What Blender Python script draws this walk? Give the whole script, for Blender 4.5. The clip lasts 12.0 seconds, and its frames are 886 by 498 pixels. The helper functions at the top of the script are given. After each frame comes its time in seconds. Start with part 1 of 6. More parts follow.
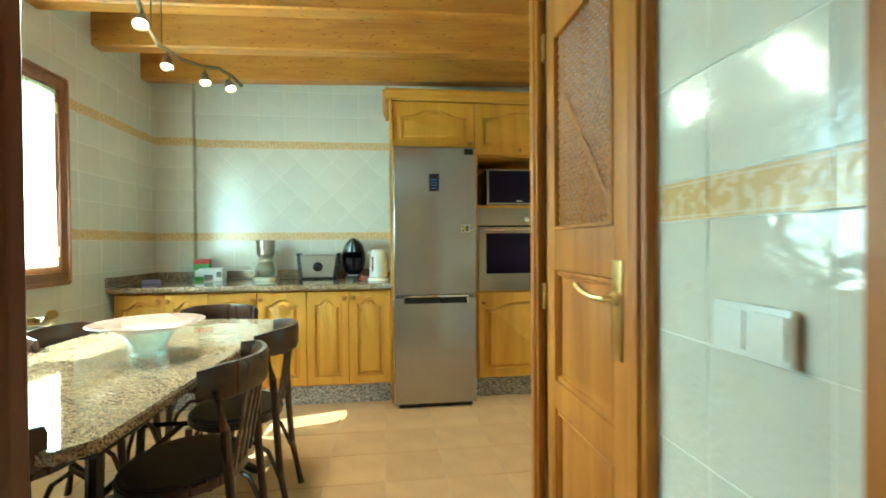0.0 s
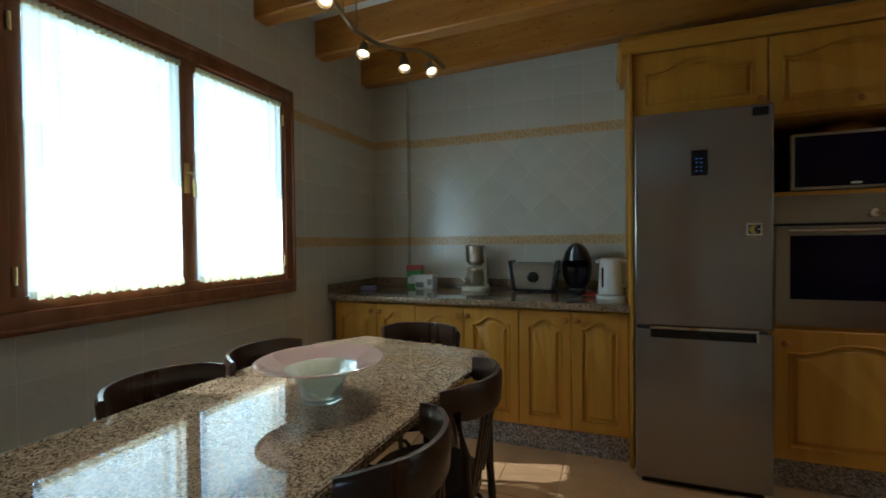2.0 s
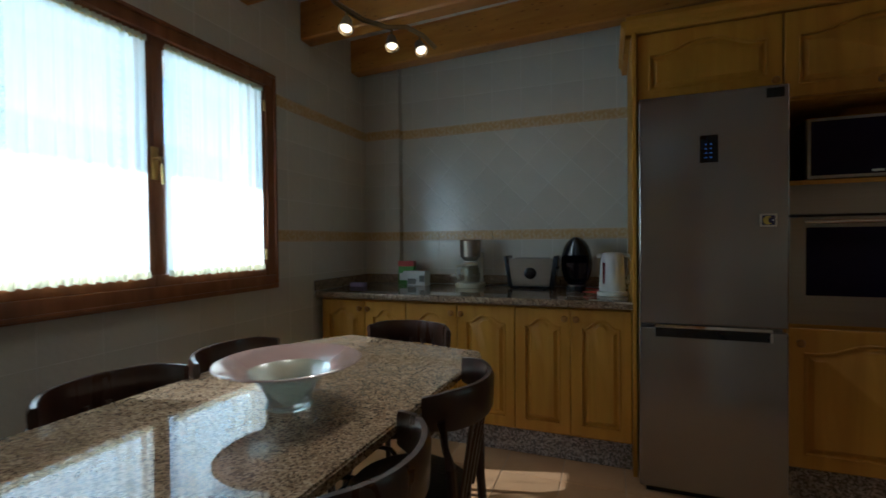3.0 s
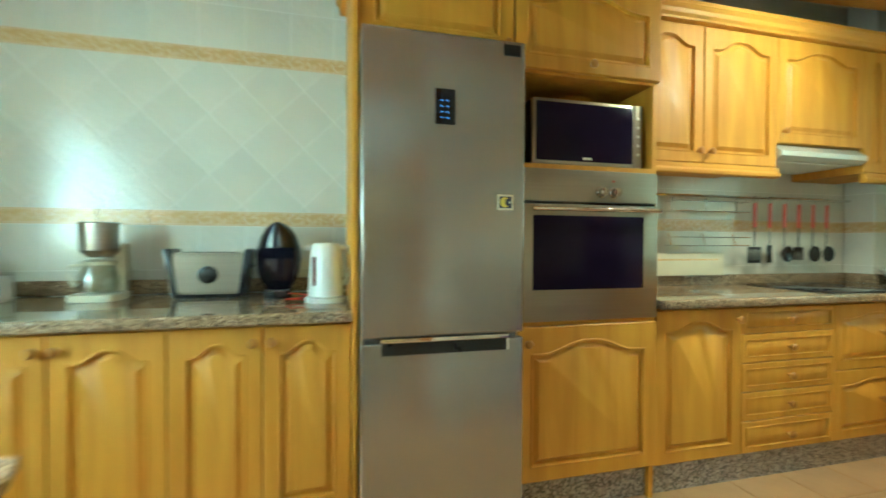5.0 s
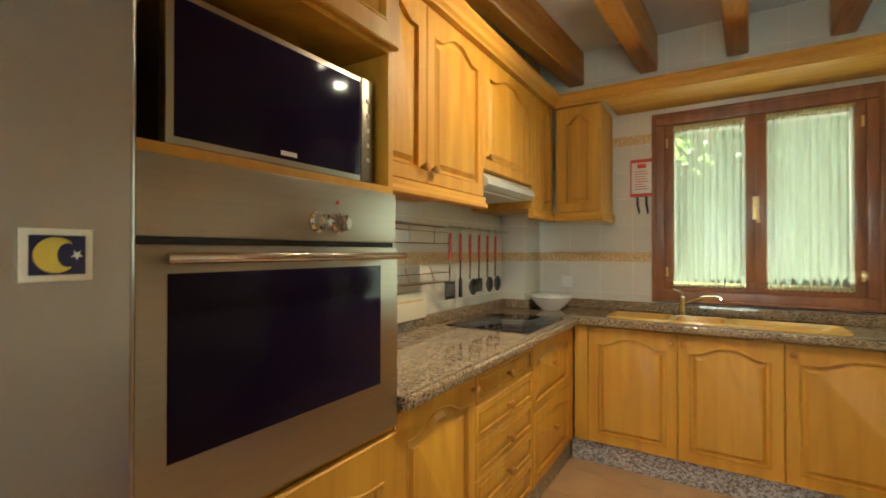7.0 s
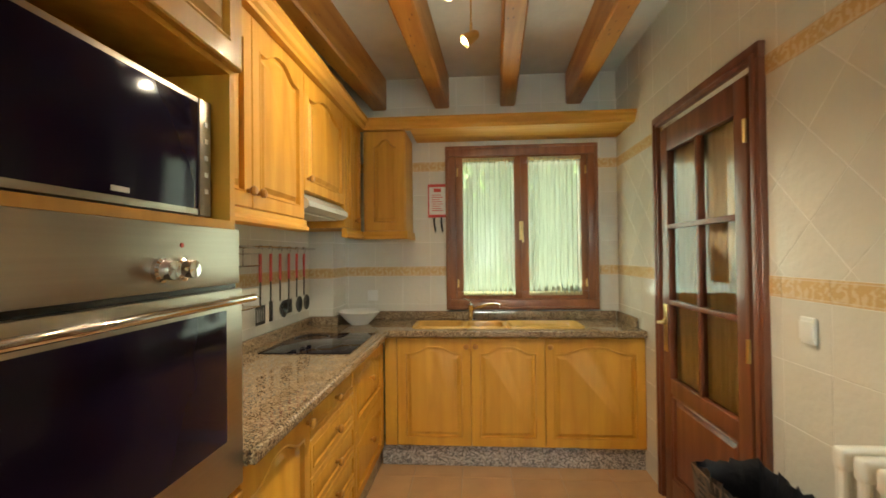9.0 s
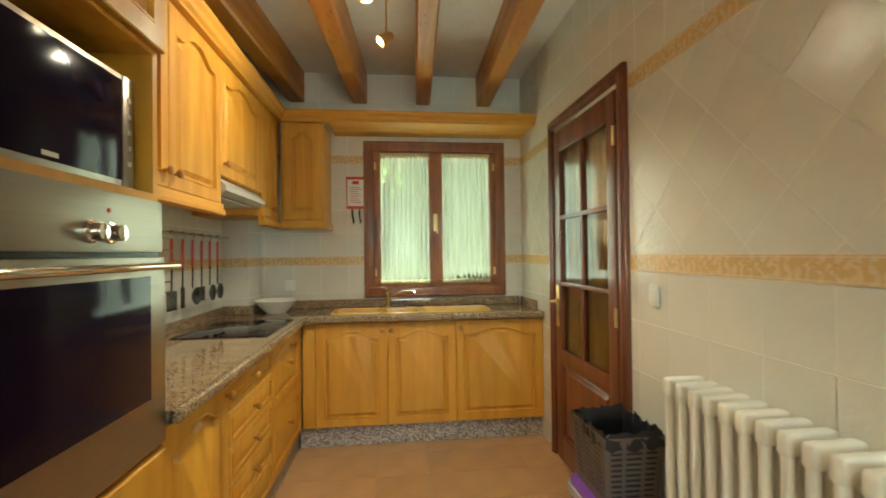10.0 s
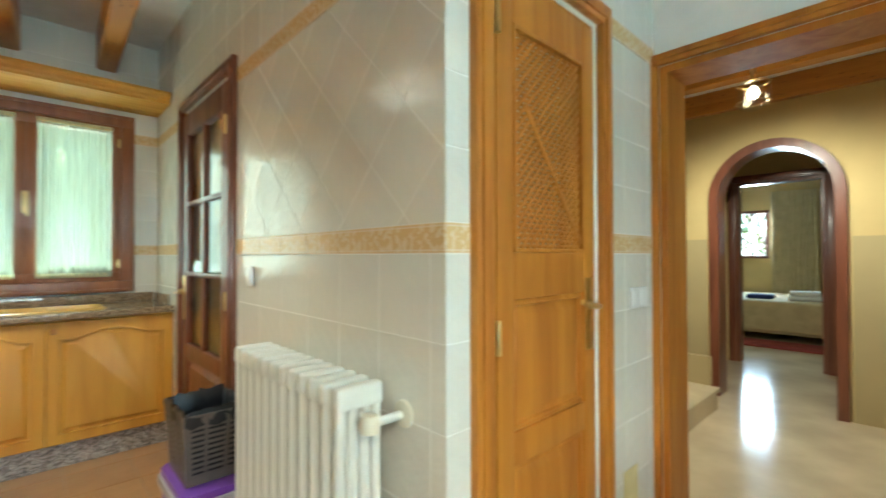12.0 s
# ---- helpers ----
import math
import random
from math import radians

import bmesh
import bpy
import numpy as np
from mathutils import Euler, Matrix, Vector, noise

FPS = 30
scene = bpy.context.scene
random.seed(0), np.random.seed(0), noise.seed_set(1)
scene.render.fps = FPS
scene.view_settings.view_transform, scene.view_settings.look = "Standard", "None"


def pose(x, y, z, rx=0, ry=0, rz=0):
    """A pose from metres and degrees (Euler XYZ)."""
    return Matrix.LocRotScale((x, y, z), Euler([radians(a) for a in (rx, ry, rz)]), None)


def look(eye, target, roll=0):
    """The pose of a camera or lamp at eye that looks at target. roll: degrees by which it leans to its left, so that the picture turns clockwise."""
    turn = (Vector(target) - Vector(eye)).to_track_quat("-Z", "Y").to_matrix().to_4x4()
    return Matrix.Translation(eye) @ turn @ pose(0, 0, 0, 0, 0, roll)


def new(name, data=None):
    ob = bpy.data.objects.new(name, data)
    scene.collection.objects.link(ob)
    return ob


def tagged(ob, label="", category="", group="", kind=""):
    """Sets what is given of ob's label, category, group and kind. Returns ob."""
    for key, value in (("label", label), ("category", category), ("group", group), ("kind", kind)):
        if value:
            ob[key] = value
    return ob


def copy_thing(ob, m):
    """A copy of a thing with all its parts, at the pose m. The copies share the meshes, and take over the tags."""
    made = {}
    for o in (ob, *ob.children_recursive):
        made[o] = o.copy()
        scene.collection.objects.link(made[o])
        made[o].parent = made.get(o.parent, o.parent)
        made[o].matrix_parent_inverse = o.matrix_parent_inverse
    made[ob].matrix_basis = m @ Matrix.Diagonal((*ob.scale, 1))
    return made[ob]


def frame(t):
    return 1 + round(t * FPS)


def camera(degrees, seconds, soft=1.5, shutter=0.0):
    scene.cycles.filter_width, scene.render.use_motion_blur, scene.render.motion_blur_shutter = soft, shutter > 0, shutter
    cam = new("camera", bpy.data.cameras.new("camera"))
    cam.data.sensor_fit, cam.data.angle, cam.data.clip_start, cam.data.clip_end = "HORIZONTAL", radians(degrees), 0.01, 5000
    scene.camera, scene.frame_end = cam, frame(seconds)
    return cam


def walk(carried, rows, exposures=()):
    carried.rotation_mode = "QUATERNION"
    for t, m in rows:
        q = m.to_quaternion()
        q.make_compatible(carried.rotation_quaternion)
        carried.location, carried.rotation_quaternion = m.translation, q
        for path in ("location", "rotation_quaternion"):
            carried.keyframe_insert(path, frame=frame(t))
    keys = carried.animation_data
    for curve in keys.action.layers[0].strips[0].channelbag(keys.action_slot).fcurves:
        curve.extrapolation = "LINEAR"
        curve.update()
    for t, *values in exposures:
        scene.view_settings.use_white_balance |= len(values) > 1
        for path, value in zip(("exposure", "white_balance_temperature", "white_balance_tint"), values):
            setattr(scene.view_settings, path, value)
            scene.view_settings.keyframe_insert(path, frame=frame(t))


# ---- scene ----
cam = camera(90.2, 12.0, soft=1.6, shutter=0.4)
PATH = [
    (0, (0.043, -0.051, 1.183), (0.289, 1.934, 1.159), -0.44),
    (0.5, (-0.04, 0.156, 1.209), (0.008, 2.156, 1.189), -0.38),
    (1, (-0.075, 0.336, 1.228), (-0.285, 2.325, 1.205), -0.4),
    (1.5, (-0.061, 0.502, 1.274), (-0.551, 2.441, 1.228), -0.72),
    (2, (-0.037, 0.635, 1.248), (-0.745, 2.505, 1.218), -0.68),
    (2.5, (-0.045, 0.709, 1.236), (-0.861, 2.535, 1.209), -0.62),
    (3.5, (-0.06, 0.9, 1.17), (-0.55, 2.83, 1.14), -0.6),
    (4.5, (-0.073, 1.237, 1.095), (-0.097, 3.237, 1.088), -0.57),
    (5, (-0.017, 1.595, 1.144), (0.477, 3.533, 1.116), 0.27),
    (5.5, (0.071, 2.006, 1.177), (1.046, 3.751, 1.153), 0.15),
    (6, (0.213, 2.213, 1.207), (1.485, 3.756, 1.198), 0.27),
    (6.5, (0.348, 2.376, 1.249), (1.865, 3.679, 1.241), 0.43),
    (7, (0.418, 2.498, 1.296), (2.112, 3.561, 1.308), 0.05),
    (8, (0.4, 2.66, 1.385), (2.33, 3.18, 1.4), -0.6),
    (9, (0.307, 2.664, 1.386), (2.301, 2.809, 1.411), -0.65),
    (9.5, (0.211, 2.653, 1.351), (2.21, 2.632, 1.377), -0.71),
    (10, (0.127, 2.638, 1.308), (2.115, 2.424, 1.329), -0.68),
    (10.5, (0.013, 2.62, 1.269), (1.957, 2.15, 1.282), -0.7),
    (11, (-0.064, 2.552, 1.233), (1.787, 1.794, 1.248), -0.7),
    (11.5, (-0.12, 2.441, 1.231), (1.574, 1.378, 1.239), -0.81),
    (12, (-0.16, 2.316, 1.218), (1.291, 0.94, 1.246), -0.14),
]
EXPOSURES = [(0.0, 5.6, 4900, -22), (0.5, 5.5, 4980, -17), (0.9, 5.25, 5100, -20), (1.5, 3.95, 5200, -6), (2.0, 3.1, 5000, 2), (2.7, 2.6, 4900, 8), (4.3, 4.2, 4900, -2), (4.9, 5.35, 4850, -24), (5.5, 5.5, 4850, -20), (6.5, 4.95, 5950, 5), (9.5, 5.0, 6250, 5), (10.0, 5.0, 6050, -1), (10.5, 5.0, 5700, -5), (11.0, 5.05, 5300, -12), (11.5, 5.2, 5200, -9), (12.0, 5.27, 5080, -4)]
walk(cam, [(t, look(eye, target, roll)) for t, eye, target, roll in PATH], EXPOSURES)

# ---- world and lights ----
SUN_DIR = Vector((1.0, 0.26, -0.95)).normalized()
world = bpy.data.worlds.new("world")
scene.world = world
world.use_nodes = True
wn = world.node_tree
wn.nodes.clear()
sky = wn.nodes.new("ShaderNodeTexSky")
sky.sky_type = "NISHITA"
sky.sun_disc = False
sky.sun_elevation = math.asin(-SUN_DIR.z)
sky.sun_rotation = math.atan2(-SUN_DIR.x, -SUN_DIR.y)
bg = wn.nodes.new("ShaderNodeBackground")
bg.inputs["Strength"].default_value = 0.05
wout = wn.nodes.new("ShaderNodeOutputWorld")
wn.links.new(sky.outputs[0], bg.inputs[0])
wn.links.new(bg.outputs[0], wout.inputs[0])


def lamp(name, kind, m, power, color, **more):
    data = bpy.data.lights.new(name, kind)
    data.energy, data.color = power, color
    if "angle" in more:
        data.angle = radians(more["angle"])
    if "size" in more:
        data.shape, data.size, data.size_y = "RECTANGLE", more["size"][0], more["size"][1]
    if "cone" in more:
        data.spot_size, data.spot_blend, data.shadow_soft_size = radians(more["cone"]), 0.9, 0.016
    if "soft" in more:
        data.shadow_soft_size = more["soft"]
    ob = new(name, data)
    ob.matrix_world = m
    return ob


lamp("sun", "SUN", look((0, 0, 0), SUN_DIR), 2.2, (1.0, 0.93, 0.82), angle=0.5)
lamp("window_daylight_west", "AREA", look((-2.16, 2.15, 1.58), (0, 2.15, 2.2)), 2.2, (0.62, 0.90, 1.0), size=(1.4, 1.1))
lamp("window_daylight_east", "AREA", look((3.84, 2.28, 1.6), (1.5, 2.32, 2.5)), 0.42, (0.88, 1.0, 0.76), size=(0.95, 1.1))
WARM = (1.0, 0.84, 0.60)

# ---- materials ----


def material(name, color, rough=0.5, metal=0.0, vary=0.12, scale=(8, 8, 8), detail=4, bump=0.15, bump_scale=60, dark=None, spec=0.5, coat=0.0, tone=0.0):
    """A surface with two scales of tone and a fine relief; dark: a second colour that comes through in streaks."""
    m = bpy.data.materials.new(name)
    m.use_nodes = True
    nt = m.node_tree
    b = nt.nodes["Principled BSDF"]
    b.inputs["Roughness"].default_value, b.inputs["Metallic"].default_value = rough, metal
    b.inputs["Specular IOR Level"].default_value = spec
    b.inputs["Coat Weight"].default_value, b.inputs["Coat Roughness"].default_value = coat, 0.08
    tc = nt.nodes.new("ShaderNodeTexCoord")
    mp = nt.nodes.new("ShaderNodeMapping")
    mp.inputs["Scale"].default_value = scale
    nt.links.new(tc.outputs["Object"], mp.inputs[0])
    n1 = nt.nodes.new("ShaderNodeTexNoise")
    n1.inputs["Scale"].default_value, n1.inputs["Detail"].default_value = 1.0, detail
    nt.links.new(mp.outputs[0], n1.inputs[0])
    ramp = nt.nodes.new("ShaderNodeValToRGB")
    second = dark or tuple(c * (1 - vary * 2) for c in color)
    ramp.color_ramp.elements[0].position, ramp.color_ramp.elements[1].position = 0.35, 0.65
    ramp.color_ramp.elements[0].color, ramp.color_ramp.elements[1].color = (*second, 1), (*color, 1)
    nt.links.new(n1.outputs["Fac"], ramp.inputs[0])
    last = ramp.outputs[0]
    if tone:
        oi = nt.nodes.new("ShaderNodeObjectInfo")
        mr = nt.nodes.new("ShaderNodeMapRange")
        mr.inputs[3].default_value, mr.inputs[4].default_value = 1 - tone, 1 + tone * 0.4
        nt.links.new(oi.outputs["Random"], mr.inputs[0])
        hsv = nt.nodes.new("ShaderNodeHueSaturation")
        nt.links.new(mr.outputs[0], hsv.inputs["Value"])
        nt.links.new(last, hsv.inputs["Color"])
        last = hsv.outputs[0]
    nt.links.new(last, b.inputs["Base Color"])
    if bump:
        n2 = nt.nodes.new("ShaderNodeTexNoise")
        n2.inputs["Scale"].default_value, n2.inputs["Detail"].default_value = bump_scale, 3
        nt.links.new(tc.outputs["Object"], n2.inputs[0])
        bp = nt.nodes.new("ShaderNodeBump")
        bp.inputs["Strength"].default_value, bp.inputs["Distance"].default_value = bump, 0.01
        nt.links.new(n2.outputs["Fac"], bp.inputs["Height"])
        nt.links.new(bp.outputs[0], b.inputs["Normal"])
    return m


def wood(name, light, dark, rough=0.35, along="z", knots=False, coat=0.3, fine=1.0, spec=0.5):
    """Grain that runs along one axis, in two widths, with knots if asked for."""
    m = bpy.data.materials.new(name)
    m.use_nodes = True
    nt = m.node_tree
    b = nt.nodes["Principled BSDF"]
    b.inputs["Coat Weight"].default_value, b.inputs["Coat Roughness"].default_value = coat, 0.15
    b.inputs["Specular IOR Level"].default_value = spec
    tc = nt.nodes.new("ShaderNodeTexCoord")
    oi = nt.nodes.new("ShaderNodeObjectInfo")
    add = nt.nodes.new("ShaderNodeVectorMath")
    add.operation = "MULTIPLY_ADD"
    add.inputs[1].default_value = (7, 5, 3)
    nt.links.new(oi.outputs["Random"], add.inputs[0])
    nt.links.new(tc.outputs["Object"], add.inputs[2])
    mp = nt.nodes.new("ShaderNodeMapping")
    s = {"x": (1.2, 14, 14), "y": (14, 1.2, 14), "z": (14, 14, 1.2)}[along]
    mp.inputs["Scale"].default_value = [v * fine for v in s]
    nt.links.new(add.outputs[0], mp.inputs[0])
    n = nt.nodes.new("ShaderNodeTexNoise")
    n.inputs["Scale"].default_value, n.inputs["Detail"].default_value, n.inputs["Distortion"].default_value = 1.0, 6, 0.8
    nt.links.new(mp.outputs[0], n.inputs[0])
    ramp = nt.nodes.new("ShaderNodeValToRGB")
    ramp.color_ramp.elements[0].position, ramp.color_ramp.elements[1].position = 0.3, 0.68
    ramp.color_ramp.elements[0].color, ramp.color_ramp.elements[1].color = (*dark, 1), (*light, 1)
    nt.links.new(n.outputs["Fac"], ramp.inputs[0])
    last = ramp.outputs[0]
    if knots:
        mk = nt.nodes.new("ShaderNodeMapping")
        mk.inputs["Scale"].default_value = {"x": (2.2, 7, 7), "y": (7, 2.2, 7), "z": (7, 7, 2.2)}[along]
        nt.links.new(add.outputs[0], mk.inputs[0])
        v = nt.nodes.new("ShaderNodeTexVoronoi")
        nt.links.new(mk.outputs[0], v.inputs[0])
        r2 = nt.nodes.new("ShaderNodeValToRGB")
        r2.color_ramp.elements[0].position, r2.color_ramp.elements[1].position = 0.05, 0.2
        r2.color_ramp.elements[0].color, r2.color_ramp.elements[1].color = (0.25, 0.12, 0.06, 1), (1, 1, 1, 1)
        nt.links.new(v.outputs["Distance"], r2.inputs[0])
        mul = nt.nodes.new("ShaderNodeMix")
        mul.data_type, mul.blend_type = "RGBA", "MULTIPLY"
        mul.inputs[0].default_value = 0.75
        nt.links.new(last, mul.inputs[6])
        nt.links.new(r2.outputs[0], mul.inputs[7])
        last = mul.outputs[2]
    nt.links.new(last, b.inputs["Base Color"])
    rr = nt.nodes.new("ShaderNodeMapRange")
    rr.inputs[3].default_value, rr.inputs[4].default_value = rough * 1.25, rough * 0.8
    nt.links.new(n.outputs["Fac"], rr.inputs[0])
    nt.links.new(rr.outputs[0], b.inputs["Roughness"])
    bp = nt.nodes.new("ShaderNodeBump")
    bp.inputs["Strength"].default_value, bp.inputs["Distance"].default_value = 0.12, 0.004
    nt.links.new(n.outputs["Fac"], bp.inputs["Height"])
    nt.links.new(bp.outputs[0], b.inputs["Normal"])
    return m


def granite(name, colors, scale=70, rough=0.12):
    """Speckled polished stone: crystals of several colours in two sizes."""
    m = bpy.data.materials.new(name)
    m.use_nodes = True
    nt = m.node_tree
    b = nt.nodes["Principled BSDF"]
    b.inputs["Roughness"].default_value = rough
    tc = nt.nodes.new("ShaderNodeTexCoord")
    warp = nt.nodes.new("ShaderNodeTexNoise")
    warp.inputs["Scale"].default_value = 40
    nt.links.new(tc.outputs["Object"], warp.inputs[0])
    mixv = nt.nodes.new("ShaderNodeVectorMath")
    mixv.operation = "MULTIPLY_ADD"
    mixv.inputs[1].default_value = (0.02, 0.02, 0.02)
    nt.links.new(warp.outputs["Color"], mixv.inputs[0])
    nt.links.new(tc.outputs["Object"], mixv.inputs[2])
    v = nt.nodes.new("ShaderNodeTexVoronoi")
    v.inputs["Scale"].default_value = scale
    nt.links.new(mixv.outputs[0], v.inputs[0])
    sep = nt.nodes.new("ShaderNodeSeparateColor")
    nt.links.new(v.outputs["Color"], sep.inputs[0])
    ramp = nt.nodes.new("ShaderNodeValToRGB")
    ramp.color_ramp.interpolation = "CONSTANT"
    e = ramp.color_ramp.elements
    e[0].color, e[0].position = (*colors[0], 1), 0.0
    e[1].color, e[1].position = (*colors[-1], 1), 1 - 1 / len(colors)
    for i, c in enumerate(colors[1:-1], 1):
        e.new(i / len(colors)).color = (*c, 1)
    nt.links.new(sep.outputs[0], ramp.inputs[0])
    big = nt.nodes.new("ShaderNodeTexNoise")
    big.inputs["Scale"].default_value, big.inputs["Detail"].default_value = 22, 5
    nt.links.new(tc.outputs["Object"], big.inputs[0])
    r2 = nt.nodes.new("ShaderNodeValToRGB")
    r2.color_ramp.elements[0].position, r2.color_ramp.elements[1].position = 0.35, 0.6
    r2.color_ramp.elements[0].color, r2.color_ramp.elements[1].color = (0.78, 0.75, 0.70, 1), (1, 1, 1, 1)
    nt.links.new(big.outputs["Fac"], r2.inputs[0])
    mul = nt.nodes.new("ShaderNodeMix")
    mul.data_type, mul.blend_type = "RGBA", "MULTIPLY"
    mul.inputs[0].default_value = 0.8
    nt.links.new(ramp.outputs[0], mul.inputs[6])
    nt.links.new(r2.outputs[0], mul.inputs[7])
    nt.links.new(mul.outputs[2], b.inputs["Base Color"])
    return m


def glass_material(name, tint=(1, 1, 1), rough=0.0):
    m = bpy.data.materials.new(name)
    m.use_nodes = True
    nt = m.node_tree
    nt.nodes.clear()
    out = nt.nodes.new("ShaderNodeOutputMaterial")
    t = nt.nodes.new("ShaderNodeBsdfTransparent")
    t.inputs[0].default_value = (*tint, 1)
    g = nt.nodes.new("ShaderNodeBsdfGlossy")
    g.inputs["Roughness"].default_value = rough
    f = nt.nodes.new("ShaderNodeFresnel")
    f.inputs[0].default_value = 1.5
    mix = nt.nodes.new("ShaderNodeMixShader")
    nt.links.new(f.outputs[0], mix.inputs[0])
    nt.links.new(t.outputs[0], mix.inputs[1])
    nt.links.new(g.outputs[0], mix.inputs[2])
    nt.links.new(mix.outputs[0], out.inputs[0])
    return m


def glass_back(name, tint=(1, 1, 1), gloss=0.0):
    """The far faces of a pane, and thin curved glass: mostly clear, a fixed share of gloss."""
    m = bpy.data.materials.new(name)
    m.use_nodes = True
    nt = m.node_tree
    nt.nodes.clear()
    out = nt.nodes.new("ShaderNodeOutputMaterial")
    t = nt.nodes.new("ShaderNodeBsdfTransparent")
    t.inputs[0].default_value = (*tint, 1)
    g = nt.nodes.new("ShaderNodeBsdfGlossy")
    g.inputs["Roughness"].default_value = 0.03
    mix = nt.nodes.new("ShaderNodeMixShader")
    mix.inputs[0].default_value = gloss
    nt.links.new(t.outputs[0], mix.inputs[1])
    nt.links.new(g.outputs[0], mix.inputs[2])
    nt.links.new(mix.outputs[0], out.inputs[0])
    return m


def sheer(name, color, clear):
    """Thin curtain cloth: part open weave, part light that comes through."""
    m = bpy.data.materials.new(name)
    m.use_nodes = True
    nt = m.node_tree
    nt.nodes.clear()
    out = nt.nodes.new("ShaderNodeOutputMaterial")
    t = nt.nodes.new("ShaderNodeBsdfTransparent")
    d = nt.nodes.new("ShaderNodeBsdfDiffuse")
    d.inputs[0].default_value = (*color, 1)
    tr = nt.nodes.new("ShaderNodeBsdfTranslucent")
    tr.inputs[0].default_value = (*color, 1)
    m1, m2 = nt.nodes.new("ShaderNodeMixShader"), nt.nodes.new("ShaderNodeMixShader")
    m1.inputs[0].default_value = 0.6
    nt.links.new(d.outputs[0], m1.inputs[1])
    nt.links.new(tr.outputs[0], m1.inputs[2])
    tc = nt.nodes.new("ShaderNodeTexCoord")
    mp = nt.nodes.new("ShaderNodeMapping")
    mp.inputs["Scale"].default_value = (60, 60, 4)
    n = nt.nodes.new("ShaderNodeTexNoise")
    n.inputs["Scale"].default_value = 1
    nt.links.new(tc.outputs["Object"], mp.inputs[0])
    nt.links.new(mp.outputs[0], n.inputs[0])
    mr = nt.nodes.new("ShaderNodeMapRange")
    mr.inputs[3].default_value, mr.inputs[4].default_value = 1 - clear * 1.15, 1 - clear * 0.85
    nt.links.new(n.outputs["Fac"], mr.inputs[0])
    nt.links.new(mr.outputs[0], m2.inputs[0])
    nt.links.new(t.outputs[0], m2.inputs[1])
    nt.links.new(m1.outputs[0], m2.inputs[2])
    nt.links.new(m2.outputs[0], out.inputs[0])
    return m


def glow(name, color, power):
    m = bpy.data.materials.new(name)
    m.use_nodes = True
    b = m.node_tree.nodes["Principled BSDF"]
    b.inputs["Base Color"].default_value = (*color, 1)
    b.inputs["Emission Color"].default_value, b.inputs["Emission Strength"].default_value = (*color, 1), power
    return m


def border_material(name, ground, leaf):
    """Border tile with a pale scrolling leaf on an ochre ground."""
    m = material(name, ground, rough=0.18, vary=0.05, bump=0)
    nt = m.node_tree
    b = nt.nodes["Principled BSDF"]
    tc = nt.nodes.new("ShaderNodeTexCoord")
    v = nt.nodes.new("ShaderNodeTexVoronoi")
    v.feature = "SMOOTH_F1"
    v.inputs["Scale"].default_value = 62
    w = nt.nodes.new("ShaderNodeTexNoise")
    w.inputs["Scale"].default_value = 30
    nt.links.new(tc.outputs["Object"], w.inputs[0])
    va = nt.nodes.new("ShaderNodeVectorMath")
    va.operation = "MULTIPLY_ADD"
    va.inputs[1].default_value = (0.04, 0.04, 0.04)
    nt.links.new(w.outputs["Color"], va.inputs[0])
    nt.links.new(tc.outputs["Object"], va.inputs[2])
    nt.links.new(va.outputs[0], v.inputs[0])
    r = nt.nodes.new("ShaderNodeValToRGB")
    r.color_ramp.elements[0].position, r.color_ramp.elements[1].position = 0.34, 0.42
    r.color_ramp.elements[0].color, r.color_ramp.elements[1].color = (*leaf, 1), (*ground, 1)
    nt.links.new(v.outputs["Distance"], r.inputs[0])
    sx = nt.nodes.new("ShaderNodeSeparateXYZ")
    nt.links.new(tc.outputs["Object"], sx.inputs[0])
    ab_ = nt.nodes.new("ShaderNodeMath")
    ab_.operation = "ABSOLUTE"
    nt.links.new(sx.outputs[1], ab_.inputs[0])
    line = nt.nodes.new("ShaderNodeValToRGB")
    line.color_ramp.interpolation = "CONSTANT"
    el = line.color_ramp.elements
    el[0].color, el[1].color, el[1].position = (0, 0, 0, 1), (0.6, 0.6, 0.6, 1), 0.026
    el.new(0.029).color = (0.15, 0.15, 0.15, 1)
    el.new(0.034).color = (0.7, 0.7, 0.7, 1)
    nt.links.new(ab_.outputs[0], line.inputs[0])
    mx = nt.nodes.new("ShaderNodeMix")
    mx.data_type = "RGBA"
    mx.inputs[7].default_value = (leaf[0] * 1.05, leaf[1] * 1.15, leaf[2] * 1.4, 1)
    nt.links.new(line.outputs[0], mx.inputs[0])
    nt.links.new(r.outputs[0], mx.inputs[6])
    nt.links.new(mx.outputs[2], b.inputs["Base Color"])
    bp = nt.nodes.new("ShaderNodeBump")
    bp.inputs["Strength"].default_value, bp.inputs["Distance"].default_value = 0.3, 0.004
    bp.invert = True
    nt.links.new(v.outputs["Distance"], bp.inputs["Height"])
    nt.links.new(bp.outputs[0], b.inputs["Normal"])
    return m


